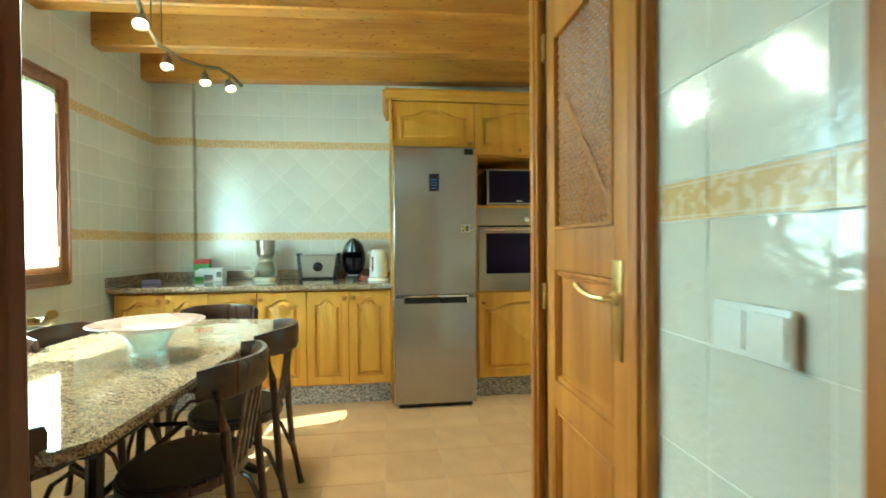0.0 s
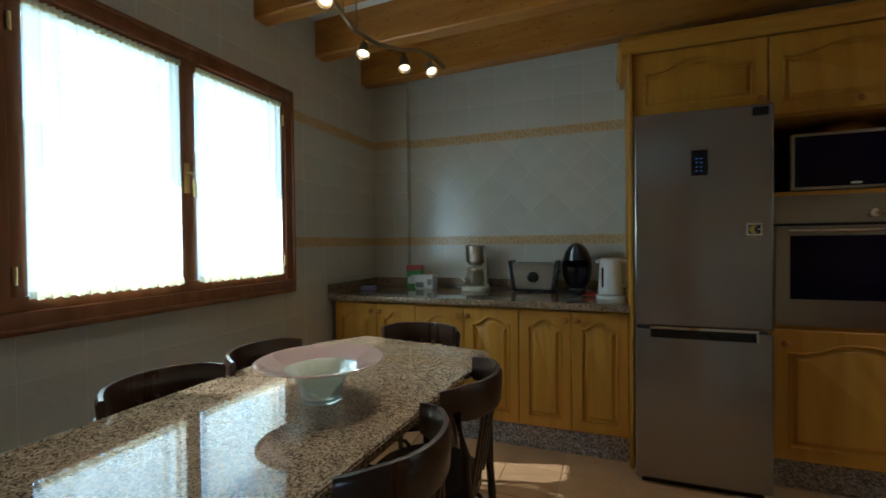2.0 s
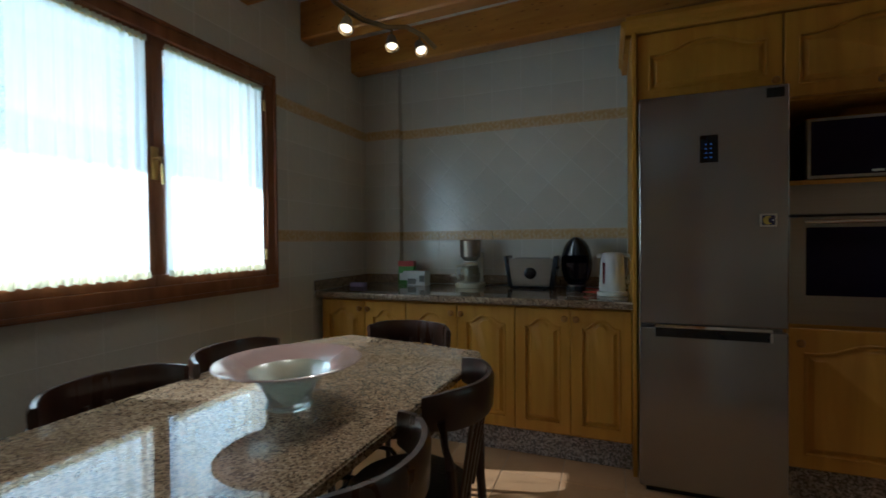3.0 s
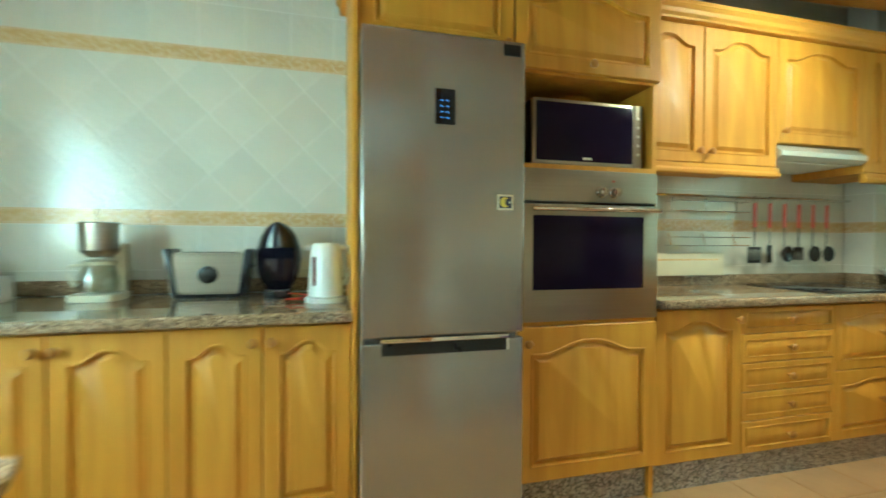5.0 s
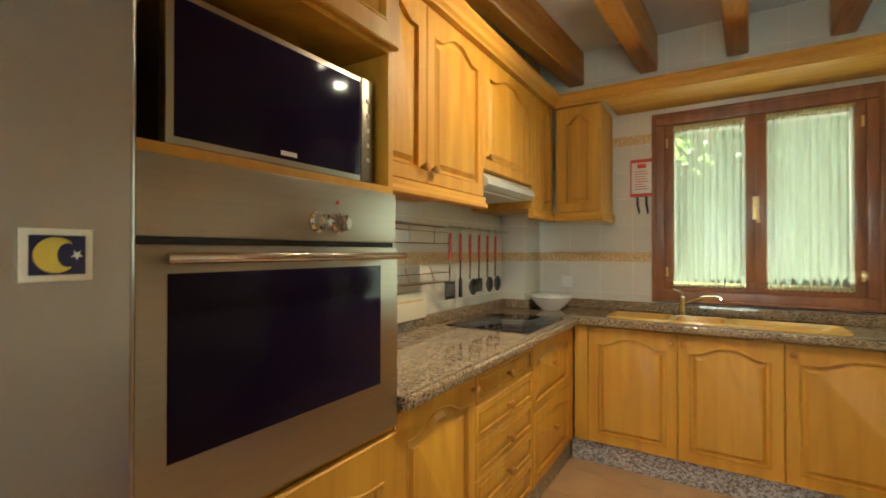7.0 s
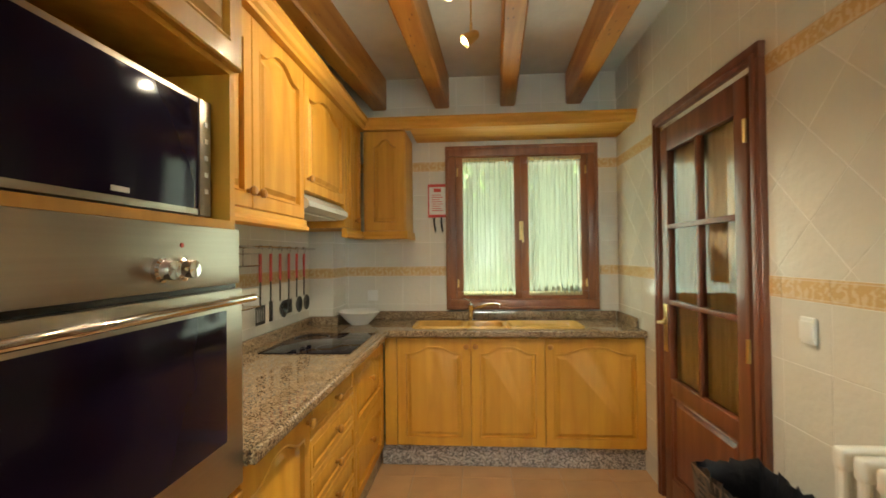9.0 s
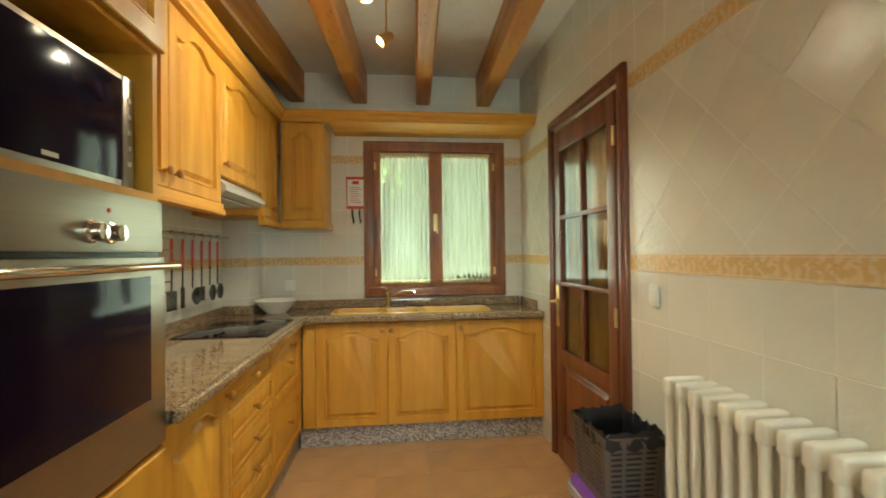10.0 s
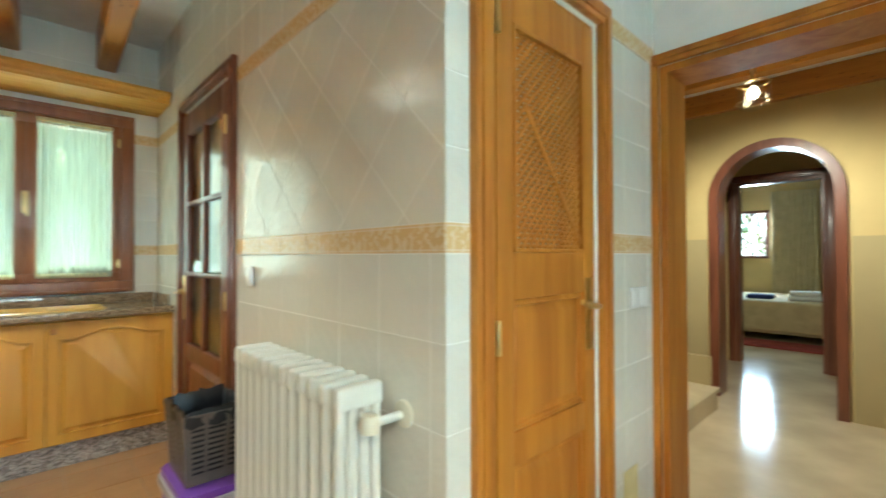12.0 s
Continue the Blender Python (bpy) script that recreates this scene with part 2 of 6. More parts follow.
TILE = material("glazed_tile", (0.76, 0.73, 0.64), rough=0.05, vary=0.03, scale=(3, 3, 3), bump=0.26, bump_scale=30, tone=0.03, spec=0.65)
GROUT = material("grout", (0.84, 0.82, 0.75), rough=0.7, vary=0.03, bump=0.3, bump_scale=120)
BORDER = border_material("border_tile", (0.66, 0.44, 0.20), (0.74, 0.58, 0.34))
FLOOR_TILE = material("terracotta_floor_tile", (0.54, 0.32, 0.15), rough=0.32, vary=0.07, scale=(5, 5, 5), bump=0.12, bump_scale=30, tone=0.10, coat=0.1)
FLOOR_GROUT = material("floor_grout", (0.50, 0.38, 0.26), rough=0.8)
PLASTER = material("white_plaster", (0.82, 0.80, 0.76), rough=0.8, vary=0.03, bump=0.2, bump_scale=25)
YELLOW = material("yellow_plaster", (0.64, 0.48, 0.20), rough=0.75, vary=0.06, scale=(2, 2, 2), bump=0.2, bump_scale=20)
DADO = material("painted_dado", (0.46, 0.36, 0.17), rough=0.7, vary=0.05, scale=(2, 2, 2), bump=0.1)
BEAM = wood("pine_beam", (0.60, 0.27, 0.035), (0.42, 0.15, 0.015), rough=0.42, along="x", knots=True, coat=0.1)
OAK = wood("honey_oak", (0.65, 0.327, 0.029), (0.53, 0.242, 0.019), rough=0.5, along="z", coat=0.05)
OAK_H = wood("honey_oak_cornice", (0.65, 0.327, 0.029), (0.53, 0.242, 0.019), rough=0.5, along="x", coat=0.05)
KNOBWOOD = wood("turned_oak_knob", (0.46, 0.21, 0.03), (0.34, 0.14, 0.018), rough=0.35, along="z", coat=0.3)
DOORWOOD = wood("orange_door_wood", (0.52, 0.205, 0.018), (0.37, 0.12, 0.010), rough=0.5, along="z", coat=0.04)
MAHOGANY = wood("reddish_door_wood", (0.22, 0.072, 0.034), (0.12, 0.038, 0.018), rough=0.35, along="z", coat=0.3)
WINDOWWOOD = wood("reddish_brown_window_wood", (0.33, 0.125, 0.045), (0.20, 0.072, 0.026), rough=0.38, along="z", coat=0.2)
DARKWOOD = wood("dark_bentwood", (0.055, 0.022, 0.012), (0.025, 0.01, 0.006), rough=0.28, along="z", coat=0.4)
LEATHER = material("black_seat", (0.02, 0.015, 0.014), rough=0.4, vary=0.2, bump=0.25, bump_scale=90)
GRANITE = granite("pink_granite", [(0.13, 0.085, 0.05), (0.39, 0.27, 0.165), (0.27, 0.185, 0.11), (0.50, 0.38, 0.25), (0.09, 0.065, 0.045), (0.32, 0.22, 0.13), (0.43, 0.32, 0.20)], 210, 0.04)
PLINTH = granite("grey_pink_granite_plinth", [(0.20, 0.17, 0.16), (0.55, 0.50, 0.47), (0.40, 0.34, 0.31), (0.62, 0.58, 0.55), (0.16, 0.15, 0.15)], 130, 0.3)
STEEL = material("brushed_steel", (0.41, 0.365, 0.30), rough=0.33, metal=1.0, vary=0.03, scale=(2, 2, 120), bump=0.03, bump_scale=200)
FRIDGE = material("silver_fridge_paint", (0.42, 0.40, 0.38), rough=0.24, metal=0.8, vary=0.02, scale=(120, 2, 2), bump=0.02, bump_scale=300)
CHROME = material("chrome", (0.75, 0.73, 0.70), rough=0.08, metal=1.0, vary=0.01, bump=0)
BRASS = material("polished_brass", (0.80, 0.58, 0.24), rough=0.30, metal=1.0, vary=0.08, bump=0.05)
BRONZE = material("bronze_lamp_metal", (0.30, 0.21, 0.11), rough=0.32, metal=1.0, vary=0.1, bump=0.05)
BLACK = material("black_plastic", (0.015, 0.014, 0.015), rough=0.25, vary=0.1, bump=0.05)
BLACKGLASS = material("black_glass", (0.010, 0.008, 0.014), rough=0.04, vary=0.05, bump=0)
OVENGLASS = material("tinted_oven_glass", (0.014, 0.009, 0.028), rough=0.10, vary=0.12, scale=(3, 3, 3), bump=0, spec=0.12)
WHITE = material("white_plastic", (0.80, 0.80, 0.76), rough=0.3, vary=0.02, bump=0.02)
ENAMEL = material("white_radiator_enamel", (0.80, 0.77, 0.68), rough=0.28, vary=0.03, bump=0.03)
CREAM = material("cream_plastic", (0.72, 0.66, 0.50), rough=0.35, vary=0.03, bump=0.02)
RED = material("red_plastic", (0.62, 0.05, 0.03), rough=0.3, vary=0.1, bump=0.02)
GREENP = material("green_print", (0.12, 0.35, 0.06), rough=0.5, vary=0.1, bump=0)
PURPLE = material("purple_plastic", (0.20, 0.06, 0.42), rough=0.35, vary=0.05, bump=0.02)
LILAC = material("lilac_sponge", (0.42, 0.36, 0.62), rough=0.9, vary=0.1, bump=0.5, bump_scale=200)
BASKET = material("grey_brown_plastic", (0.15, 0.12, 0.10), rough=0.45, vary=0.08, bump=0.02)
BAG = material("black_bin_bag", (0.02, 0.02, 0.025), rough=0.3, vary=0.2, bump=0.8, bump_scale=18)
SINK = material("honey_composite_sink", (0.64, 0.38, 0.09), rough=0.22, vary=0.06, bump=0.02)
PORCELAIN = material("white_porcelain", (0.80, 0.79, 0.74), rough=0.15, vary=0.02, bump=0)
MARBLE = material("cream_marble", (0.62, 0.50, 0.32), rough=0.12, vary=0.12, scale=(2, 2, 2), detail=8, bump=0)
CLEAR = glass_material("window_glass")
SMOKED = glass_material("smoked_glass", (0.3, 0.28, 0.25))
CLEAR_BACK = glass_back("window_glass_far_side")
DARK_BACK = glass_back("dark_glass_far_side", (0.28, 0.26, 0.24))
JUG = glass_back("jug_glass", (0.95, 0.95, 0.92), 0.10)
FROST = material("frosted_green_glass", (0.84, 0.92, 0.85), rough=0.20, vary=0.04, bump=0.02, coat=0.5)
FROST.node_tree.nodes["Principled BSDF"].inputs["Transmission Weight"].default_value = 0.8
PINKGLASS = material("frosted_pink_glass", (0.80, 0.56, 0.50), rough=0.22, vary=0.04, bump=0.02, coat=0.5)
PINKGLASS.node_tree.nodes["Principled BSDF"].inputs["Transmission Weight"].default_value = 0.6
CURTAIN = sheer("sheer_curtain", (0.86, 0.87, 0.76), 0.20)
CURTAIN_E = sheer("sheer_curtain_sink", (0.84, 0.86, 0.68), 0.60)
HEM = sheer("curtain_lace", (0.80, 0.76, 0.52), 0.08)
BULB = glow("lit_halogen", (1.0, 0.80, 0.50), 0.4)
DIM_BULB = glow("dim_lantern_bulb", (1.0, 0.74, 0.40), 0.7)
BLUE_LED = glow("blue_display", (0.12, 0.35, 1.0), 0.014)
LEAF = material("garden_leaf", (0.10, 0.17, 0.035), rough=0.5, vary=0.3, scale=(4, 4, 4), bump=0, tone=0.3)
BARK = material("bark", (0.14, 0.10, 0.07), rough=0.9, vary=0.3, bump=0.8)
EARTH = material("garden_ground", (0.30, 0.25, 0.16), rough=0.95, vary=0.25, scale=(0.6, 0.6, 0.6), bump=0.4, bump_scale=6)
RENDERED = material("white_render", (0.78, 0.76, 0.70), rough=0.9, vary=0.04, bump=0.3, bump_scale=14)
LINEN = material("bed_linen", (0.50, 0.40, 0.22), rough=0.9, vary=0.08, bump=0.3, bump_scale=40)
TOWEL = material("white_towel", (0.78, 0.76, 0.72), rough=0.95, vary=0.04, bump=0.5, bump_scale=120)
NAVY = material("navy_cloth", (0.02, 0.03, 0.12), rough=0.9, vary=0.1, bump=0.3)
RUG = material("red_rug", (0.30, 0.04, 0.03), rough=0.95, vary=0.2, bump=0.5, bump_scale=120)
VOILE = material("cream_voile", (0.80, 0.72, 0.52), rough=0.9, vary=0.06, scale=(30, 30, 2), bump=0.2)
DRAPE = material("beige_drape", (0.60, 0.50, 0.28), rough=0.9, vary=0.08, bump=0.2)

# ---- mesh helpers ----


def thing(name, x=0, y=0, z=0, rz=0, label="", category="", group=""):
    ob = new(name)
    ob.empty_display_size = 0.1
    ob.matrix_basis = pose(x, y, z, 0, 0, rz)
    return tagged(ob, label, category, group)


def part(name, bm, mat, parent=None, label="", smooth=True, kind=""):
    me = bpy.data.meshes.new(name)
    bmesh.ops.recalc_face_normals(bm, faces=bm.faces)
    bm.to_mesh(me)
    bm.free()
    me.materials.append(mat)
    if smooth:
        me.shade_smooth()
        me.set_sharp_from_angle(angle=radians(35))
    ob = new(name, me)
    ob.parent = parent
    return tagged(ob, label, kind=kind)


def box(bm, x0, x1, y0, y1, z0, z1, bevel=0.0, seg=2):
    v = [bm.verts.new(p) for p in itertools_product((x0, x1), (y0, y1), (z0, z1))]
    idx = [(0, 1, 3, 2), (4, 6, 7, 5), (0, 4, 5, 1), (2, 3, 7, 6), (0, 2, 6, 4), (1, 5, 7, 3)]
    fs = [bm.faces.new([v[i] for i in q]) for q in idx]
    if bevel:
        es = list({e for f in fs for e in f.edges})
        bmesh.ops.bevel(bm, geom=es, offset=bevel, segments=seg, affect="EDGES", profile=0.6)
    return bm


def pane(parent, x0, x1, z0, z1, y=0.0, shadow=True):
    """A sheet of glass 3 mm thick; only its face to -y carries the mirror gloss."""
    p = part("pane", boxes((x0, x1, y - 0.0015, y + 0.0015, z0, z1)), CLEAR, parent, smooth=False)
    p.data.materials.append(CLEAR_BACK)
    for f in p.data.polygons:
        f.material_index = 0 if f.normal.y < -0.5 else 1
    p.visible_shadow = shadow
    return p


def itertools_product(a, b, c):
    return [(x, y, z) for x in a for y in b for z in c]


def boxes(*rows, bevel=0.0, seg=2):
    bm = bmesh.new()
    for r in rows:
        box(bm, *r, bevel=bevel, seg=seg)
    return bm


def lathe(bm, profile, steps=24, at=(0, 0, 0), axis="z", closed=False):
    """Turn (radius, height) points round an axis through at."""
    rings = []
    for r, h in profile:
        ring = []
        for i in range(steps):
            a = 2 * math.pi * i / steps
            p = (r * math.cos(a), r * math.sin(a), h)
            if axis == "y":
                p = (p[0], h, p[1])
            elif axis == "x":
                p = (h, p[0], p[1])
            ring.append(bm.verts.new((at[0] + p[0], at[1] + p[1], at[2] + p[2])))
        rings.append(ring)
    for a, b in zip(rings, rings[1:]):
        for i in range(steps):
            bm.faces.new((a[i], a[(i + 1) % steps], b[(i + 1) % steps], b[i]))
    if closed:
        bm.faces.new(rings[0])
        bm.faces.new(rings[-1])
    return bm


def tube(bm, pts, r, steps=8, flat=None, cap=True):
    """A round or oval rod along points. flat: (width, height) half sizes in place of r."""
    pts = [Vector(p) for p in pts]
    w, h = flat or (r, r)
    rings = []
    for i, p in enumerate(pts):
        d = (pts[min(i + 1, len(pts) - 1)] - pts[max(i - 1, 0)]).normalized()
        side = d.cross(Vector((0, 0, 1)))
        if side.length < 0.15:
            side = d.cross(Vector((0, 1, 0)))
        side.normalize()
        up = side.cross(d).normalized()
        rings.append([bm.verts.new(p + side * (w * math.cos(2 * math.pi * k / steps)) + up * (h * math.sin(2 * math.pi * k / steps))) for k in range(steps)])
    for a, b in zip(rings, rings[1:]):
        for k in range(steps):
            bm.faces.new((a[k], a[(k + 1) % steps], b[(k + 1) % steps], b[k]))
    if cap:
        bm.faces.new(rings[0])
        bm.faces.new(rings[-1])
    return bm


def prism(bm, outline, z0, z1, bevel=0.0):
    """An upright block on a plan outline."""
    lo = [bm.verts.new((x, y, z0)) for x, y in outline]
    hi = [bm.verts.new((x, y, z1)) for x, y in outline]
    n = len(outline)
    fs = [bm.faces.new(lo), bm.faces.new(hi)] + [bm.faces.new((lo[i], lo[(i + 1) % n], hi[(i + 1) % n], hi[i])) for i in range(n)]
    if bevel:
        es = list(set(fs[1].edges) | set(fs[0].edges))
        bmesh.ops.bevel(bm, geom=es, offset=bevel, segments=2, affect="EDGES")
    return bm


def profile_run(bm, profile, x0, x1):
    """A moulding: a (y, z) section carried from x0 to x1."""
    a = [bm.verts.new((x0, y, z)) for y, z in profile]
    b = [bm.verts.new((x1, y, z)) for y, z in profile]
    n = len(profile)
    bm.faces.new(a)
    bm.faces.new(b)
    for i in range(n):
        bm.faces.new((a[i], a[(i + 1) % n], b[(i + 1) % n], b[i]))
    return bm


def arch(u):
    """The cathedral top of a panel, 0 to 1 across."""
    t = min(max((0.5 - abs(u - 0.5) - 0.10) / 0.34, 0), 1)
    return t * t * (3 - 2 * t)


def panel_front(bm, x0, x1, z0, z1, y=0.0, thick=0.02, margin=0.055, rise=0.04, arched=True, depth=0.014):
    """A door leaf with frame and raised field; its face at y, looking to -y."""
    n = 16 if arched else 1
    rise = rise if arched else 0

    def ring(d, yy):
        a, b, lo, hi = x0 + margin + d, x1 - margin - d, z0 + margin + d, z1 - margin - d
        pts = [(a, lo)] + [(a, hi - rise)]
        pts += [(a + (b - a) * i / n, hi - rise + rise * arch(i / n)) for i in range(1, n)] if arched else []
        pts += [(b, hi - rise), (b, lo)]
        return [bm.verts.new((x, yy, z)) for x, z in pts]

    e = 0.004
    outer_pts = []
    first = ring(0, y)
    for v in first:
        outer_pts.append(v.co)
    k = len(first)
    top = [bm.verts.new((x0 + e, y, z0 + e)), bm.verts.new((x0 + e, y, z1 - e))]
    top += [bm.verts.new((first[i].co.x, y, z1 - e)) for i in range(2, k - 2)]
    top += [bm.verts.new((x1 - e, y, z1 - e)), bm.verts.new((x1 - e, y, z0 + e))]
    for i in range(k):
        j = (i + 1) % k
        bm.faces.new((top[i], top[j], first[j], first[i]))
    edge = [bm.verts.new((min(max(v.co.x + (-e if v.co.x < x0 + 2 * e else e if v.co.x > x1 - 2 * e else 0), x0), x1), y + e, z0 if v.co.z < z0 + 2 * e else z1)) for v in top]
    back = [bm.verts.new((v.co.x, y + thick, v.co.z)) for v in edge]
    for ra, rb in ((edge, top), (back, edge)):
        for i in range(k):
            j = (i + 1) % k
            bm.faces.new((ra[i], ra[j], rb[j], rb[i]))
    bm.faces.new(back)
    prev = first
    fit = min(1.0, (z1 - z0 - 2 * margin) / 0.19)
    for d, yy in ((0.003, y - 0.003), (0.007, y - 0.003), (0.010, y + depth * fit), (0.020, y + depth * fit), (0.038, y + 0.001)):
        cur = ring(d * fit, yy)
        for i in range(k):
            j = (i + 1) % k
            bm.faces.new((prev[i], prev[j], cur[j], cur[i]))
        prev = cur
    bm.faces.new(prev)
    return bm


def knob(parent, x, z, y=0.0, mat=None):
    bm = lathe(bmesh.new(), [(0.008, 0), (0.008, -0.012), (0.016, -0.018), (0.018, -0.026), (0.013, -0.033), (0.004, -0.035)], 14, (x, y, z), "y", True)
    return part("knob", bm, mat or KNOBWOOD, parent)


# ---- tiled walls ----
def clip(poly, x0, x1, y0, y1):
    for ax, lim, sgn in ((0, x0, 1), (0, x1, -1), (1, y0, 1), (1, y1, -1)):
        out = []
        for i, p in enumerate(poly):
            q = poly[(i + 1) % len(poly)]
            a, b = sgn * (p[ax] - lim), sgn * (q[ax] - lim)
            if a >= 0:
                out.append(p)
            if a * b < 0:
                t = a / (a - b)
                out.append((p[0] + (q[0] - p[0]) * t, p[1] + (q[1] - p[1]) * t))
        poly = out
        if len(poly) < 3:
            return []
    return poly


BAND_LO, BAND_HI = (1.222, 1.297), (2.027, 2.102)
TS = 0.215


def slab_mesh(poly, cx, cy, t, e=0.0010, name="tile"):
    """A thin piece with a small chamfer; the outline lies in its own plane, about (cx, cy)."""
    me = bpy.data.meshes.new(name)
    n = len(poly)
    mx, my = sum(p[0] for p in poly) / n, sum(p[1] for p in poly) / n
    rim = [(p[0] - cx, p[1] - cy, 0.0) for p in poly]
    mid = [(p[0] - cx, p[1] - cy, t - e) for p in poly]
    top = []
    for p in poly:
        d = math.hypot(p[0] - mx, p[1] - my) or 1
        top.append((p[0] - (p[0] - mx) / d * e * 2 - cx, p[1] - (p[1] - my) / d * e * 2 - cy, t))
    faces = [tuple(range(2 * n, 3 * n))]
    for i in range(n):
        j = (i + 1) % n
        faces += [(i, j, n + j, n + i), (n + i, n + j, 2 * n + j, 2 * n + i)]
    me.from_pydata(rim + mid + top, [], faces)
    return me


FULL = {}


def tile_wall(wall, m, regions, diagonal=True, mid_from=None):
    """Glazed tiles on a wall. m: the pose of the wall's plane (its x along the wall, y up, z out). regions: (x0, x1, z0, z1) free of openings."""
    tag = 0
    for x0, x1, z0, z1 in regions:
        rows = []
        for lo, hi in ((-0.003, BAND_LO[0]), (BAND_HI[1], 2.80)):
            base = BAND_LO[0] if hi == BAND_LO[0] else BAND_HI[1]
            step = -TS if hi == BAND_LO[0] else TS
            z = base
            while (z > lo if step < 0 else z < hi):
                a, b = (z + step, z) if step < 0 else (z, z + step)
                rows.append((max(a, lo), min(b, hi), TS, TILE, False))
                z += step
        if not diagonal:
            z = BAND_LO[1]
            while z < BAND_HI[0] - 0.01:
                rows.append((z, min(z + 0.1825, BAND_HI[0]), TS, TILE, False))
                z += 0.1825
        for b in (BAND_LO, BAND_HI):
            rows.append((b[0], b[1], TS, BORDER, True))
        for lo, hi, w, mat, border in rows:
            k0, k1 = math.floor(x0 / w) - 1, math.ceil(x1 / w) + 1
            for k in range(k0, k1):
                g = 0.0006 if border else 0.0018
                poly = [(k * w + g, lo + g), ((k + 1) * w - g, lo + g), ((k + 1) * w - g, hi - g), (k * w + g, hi - g)]
                place_tile(wall, m, poly, (x0, x1, z0, z1), mat, 0.0030 if border else 0.0009, border)
        if diagonal:
            s = TS * 0.985
            r = s / math.sqrt(2) - 0.0026
            h = s / math.sqrt(2)
            lo, hi = BAND_LO[1], BAND_HI[0]
            for i in range(int(x0 / h) - 3, int(x1 / h) + 4):
                for j in range(-1, int((hi - lo) / h) + 3):
                    if (i + j) % 2:
                        continue
                    cx, cz = i * h, lo + j * h + 0.03
                    poly = [(cx - r, cz), (cx, cz - r), (cx + r, cz), (cx, cz + r)]
                    place_tile(wall, m, poly, (x0, x1, max(z0, lo + 0.001), min(z1, hi - 0.001)), TILE, 0.0009, False)


def place_tile(wall, m, poly, lim, mat, t, border):
    if lim[3] - lim[2] < 0.01:
        return
    c = clip(poly, *lim)
    if len(c) < 3:
        return
    area = abs(sum(c[i][0] * c[(i + 1) % len(c)][1] - c[(i + 1) % len(c)][0] * c[i][1] for i in range(len(c)))) / 2
    if area < 2e-4:
        return
    cx, cy = (poly[0][0] + poly[2][0]) / 2, (poly[0][1] + poly[2][1]) / 2
    full = len(c) == len(poly) and all(abs(a - b) < 1e-6 for p, q in zip(sorted(c), sorted(poly)) for a, b in zip(p, q))
    key = (round(poly[2][0] - poly[0][0], 4), round(poly[2][1] - poly[0][1], 4), len(poly), abs(poly[0][1] - poly[1][1]) < 1e-6, mat.name)
    if full and key in FULL:
        me = FULL[key]
    else:
        me = slab_mesh(c, cx, cy, t, 0.0006)
        me.materials.append(mat)
        if full:
            FULL[key] = me
    ob = new("border_tile" if border else "tile", me)
    ob.parent = wall
    tilt = 0.0 if border else 0.4
    ob.matrix_basis = m @ pose(cx, cy, 0.0005, random.uniform(-tilt, tilt), random.uniform(-tilt, tilt), 0)


def wall_solid(name, rows, mat, kind="structure"):
    ob = part(name, boxes(*rows), mat, None, smooth=False)
    return tagged(ob, kind=kind)


# ---- room shell ----
XW, XE, YN, YR, XC, YD, CEIL = -1.90, 3.70, 4.00, 1.595, 0.59, 0.35, 2.755
YN2, XCH = 3.86, -1.60
WW = (1.40, 2.865, 0.955, 2.185)
WE = (1.745, 2.885, 0.965, 2.21)
DS = (2.055, 2.91, 2.10)
DP = (0.86, 1.445, 2.03)
DK = (-0.31, 0.565, 2.02)

wall_west = wall_solid("wall_west", [(XW - 0.28, XW, YD - 0.22, WW[0] + 0.03, 0, 2.95), (XW - 0.28, XW, WW[1] - 0.03, YN + 0.25, 0, 2.95),
                                     (XW - 0.28, XW, WW[0] + 0.03, WW[1] - 0.03, 0, WW[2] + 0.03), (XW - 0.28, XW, WW[0] + 0.03, WW[1] - 0.03, WW[3] - 0.03, 2.95)], GROUT)
wall_north = wall_solid("wall_north", [(XW, 0.10, YN, YN + 0.25, 0, 2.95), (0.10, XE, YN2, YN + 0.25, 0, 2.95), (XW, XCH, YN - 0.06, YN, 0, 2.95), (3.40, XE, 3.68, YN2, 0, 2.95)], GROUT)
wall_east = wall_solid("wall_east", [(XE, XE + 0.28, YR - 0.12, WE[0] + 0.03, 0, 2.95), (XE, XE + 0.28, WE[1] - 0.03, YN + 0.25, 0, 2.95),
                                     (XE, XE + 0.28, WE[0] + 0.03, WE[1] - 0.03, 0, WE[2] + 0.03), (XE, XE + 0.28, WE[0] + 0.03, WE[1] - 0.03, WE[3] - 0.03, 2.95)], GROUT)
wall_south = wall_solid("wall_south", [(XC, DS[0] + 0.03, YR - 0.12, YR, 0, 2.95), (DS[1] - 0.03, XE, YR - 0.12, YR, 0, 2.95), (DS[0] + 0.03, DS[1] - 0.03, YR - 0.12, YR, DS[2] - 0.02, 2.95)], GROUT)
wall_pantry = wall_solid("wall_pantry", [(XC, XC + 0.12, DP[1] - 0.03, YR - 0.12, 0, 2.95), (XC, XC + 0.12, YD, DP[0] + 0.03, 0, 2.95), (XC, XC + 0.12, DP[0] + 0.03, DP[1] - 0.03, DP[2] - 0.02, 2.95)], GROUT)
wall_door = wall_solid("wall_hall_door", [(XW, DK[0] - 0.0, YD - 0.22, YD, 0, 2.95), (DK[1], XC + 0.12, YD - 0.22, YD, 0, 2.95), (DK[0], DK[1], YD - 0.22, YD, DK[2], 2.95)], PLASTER)
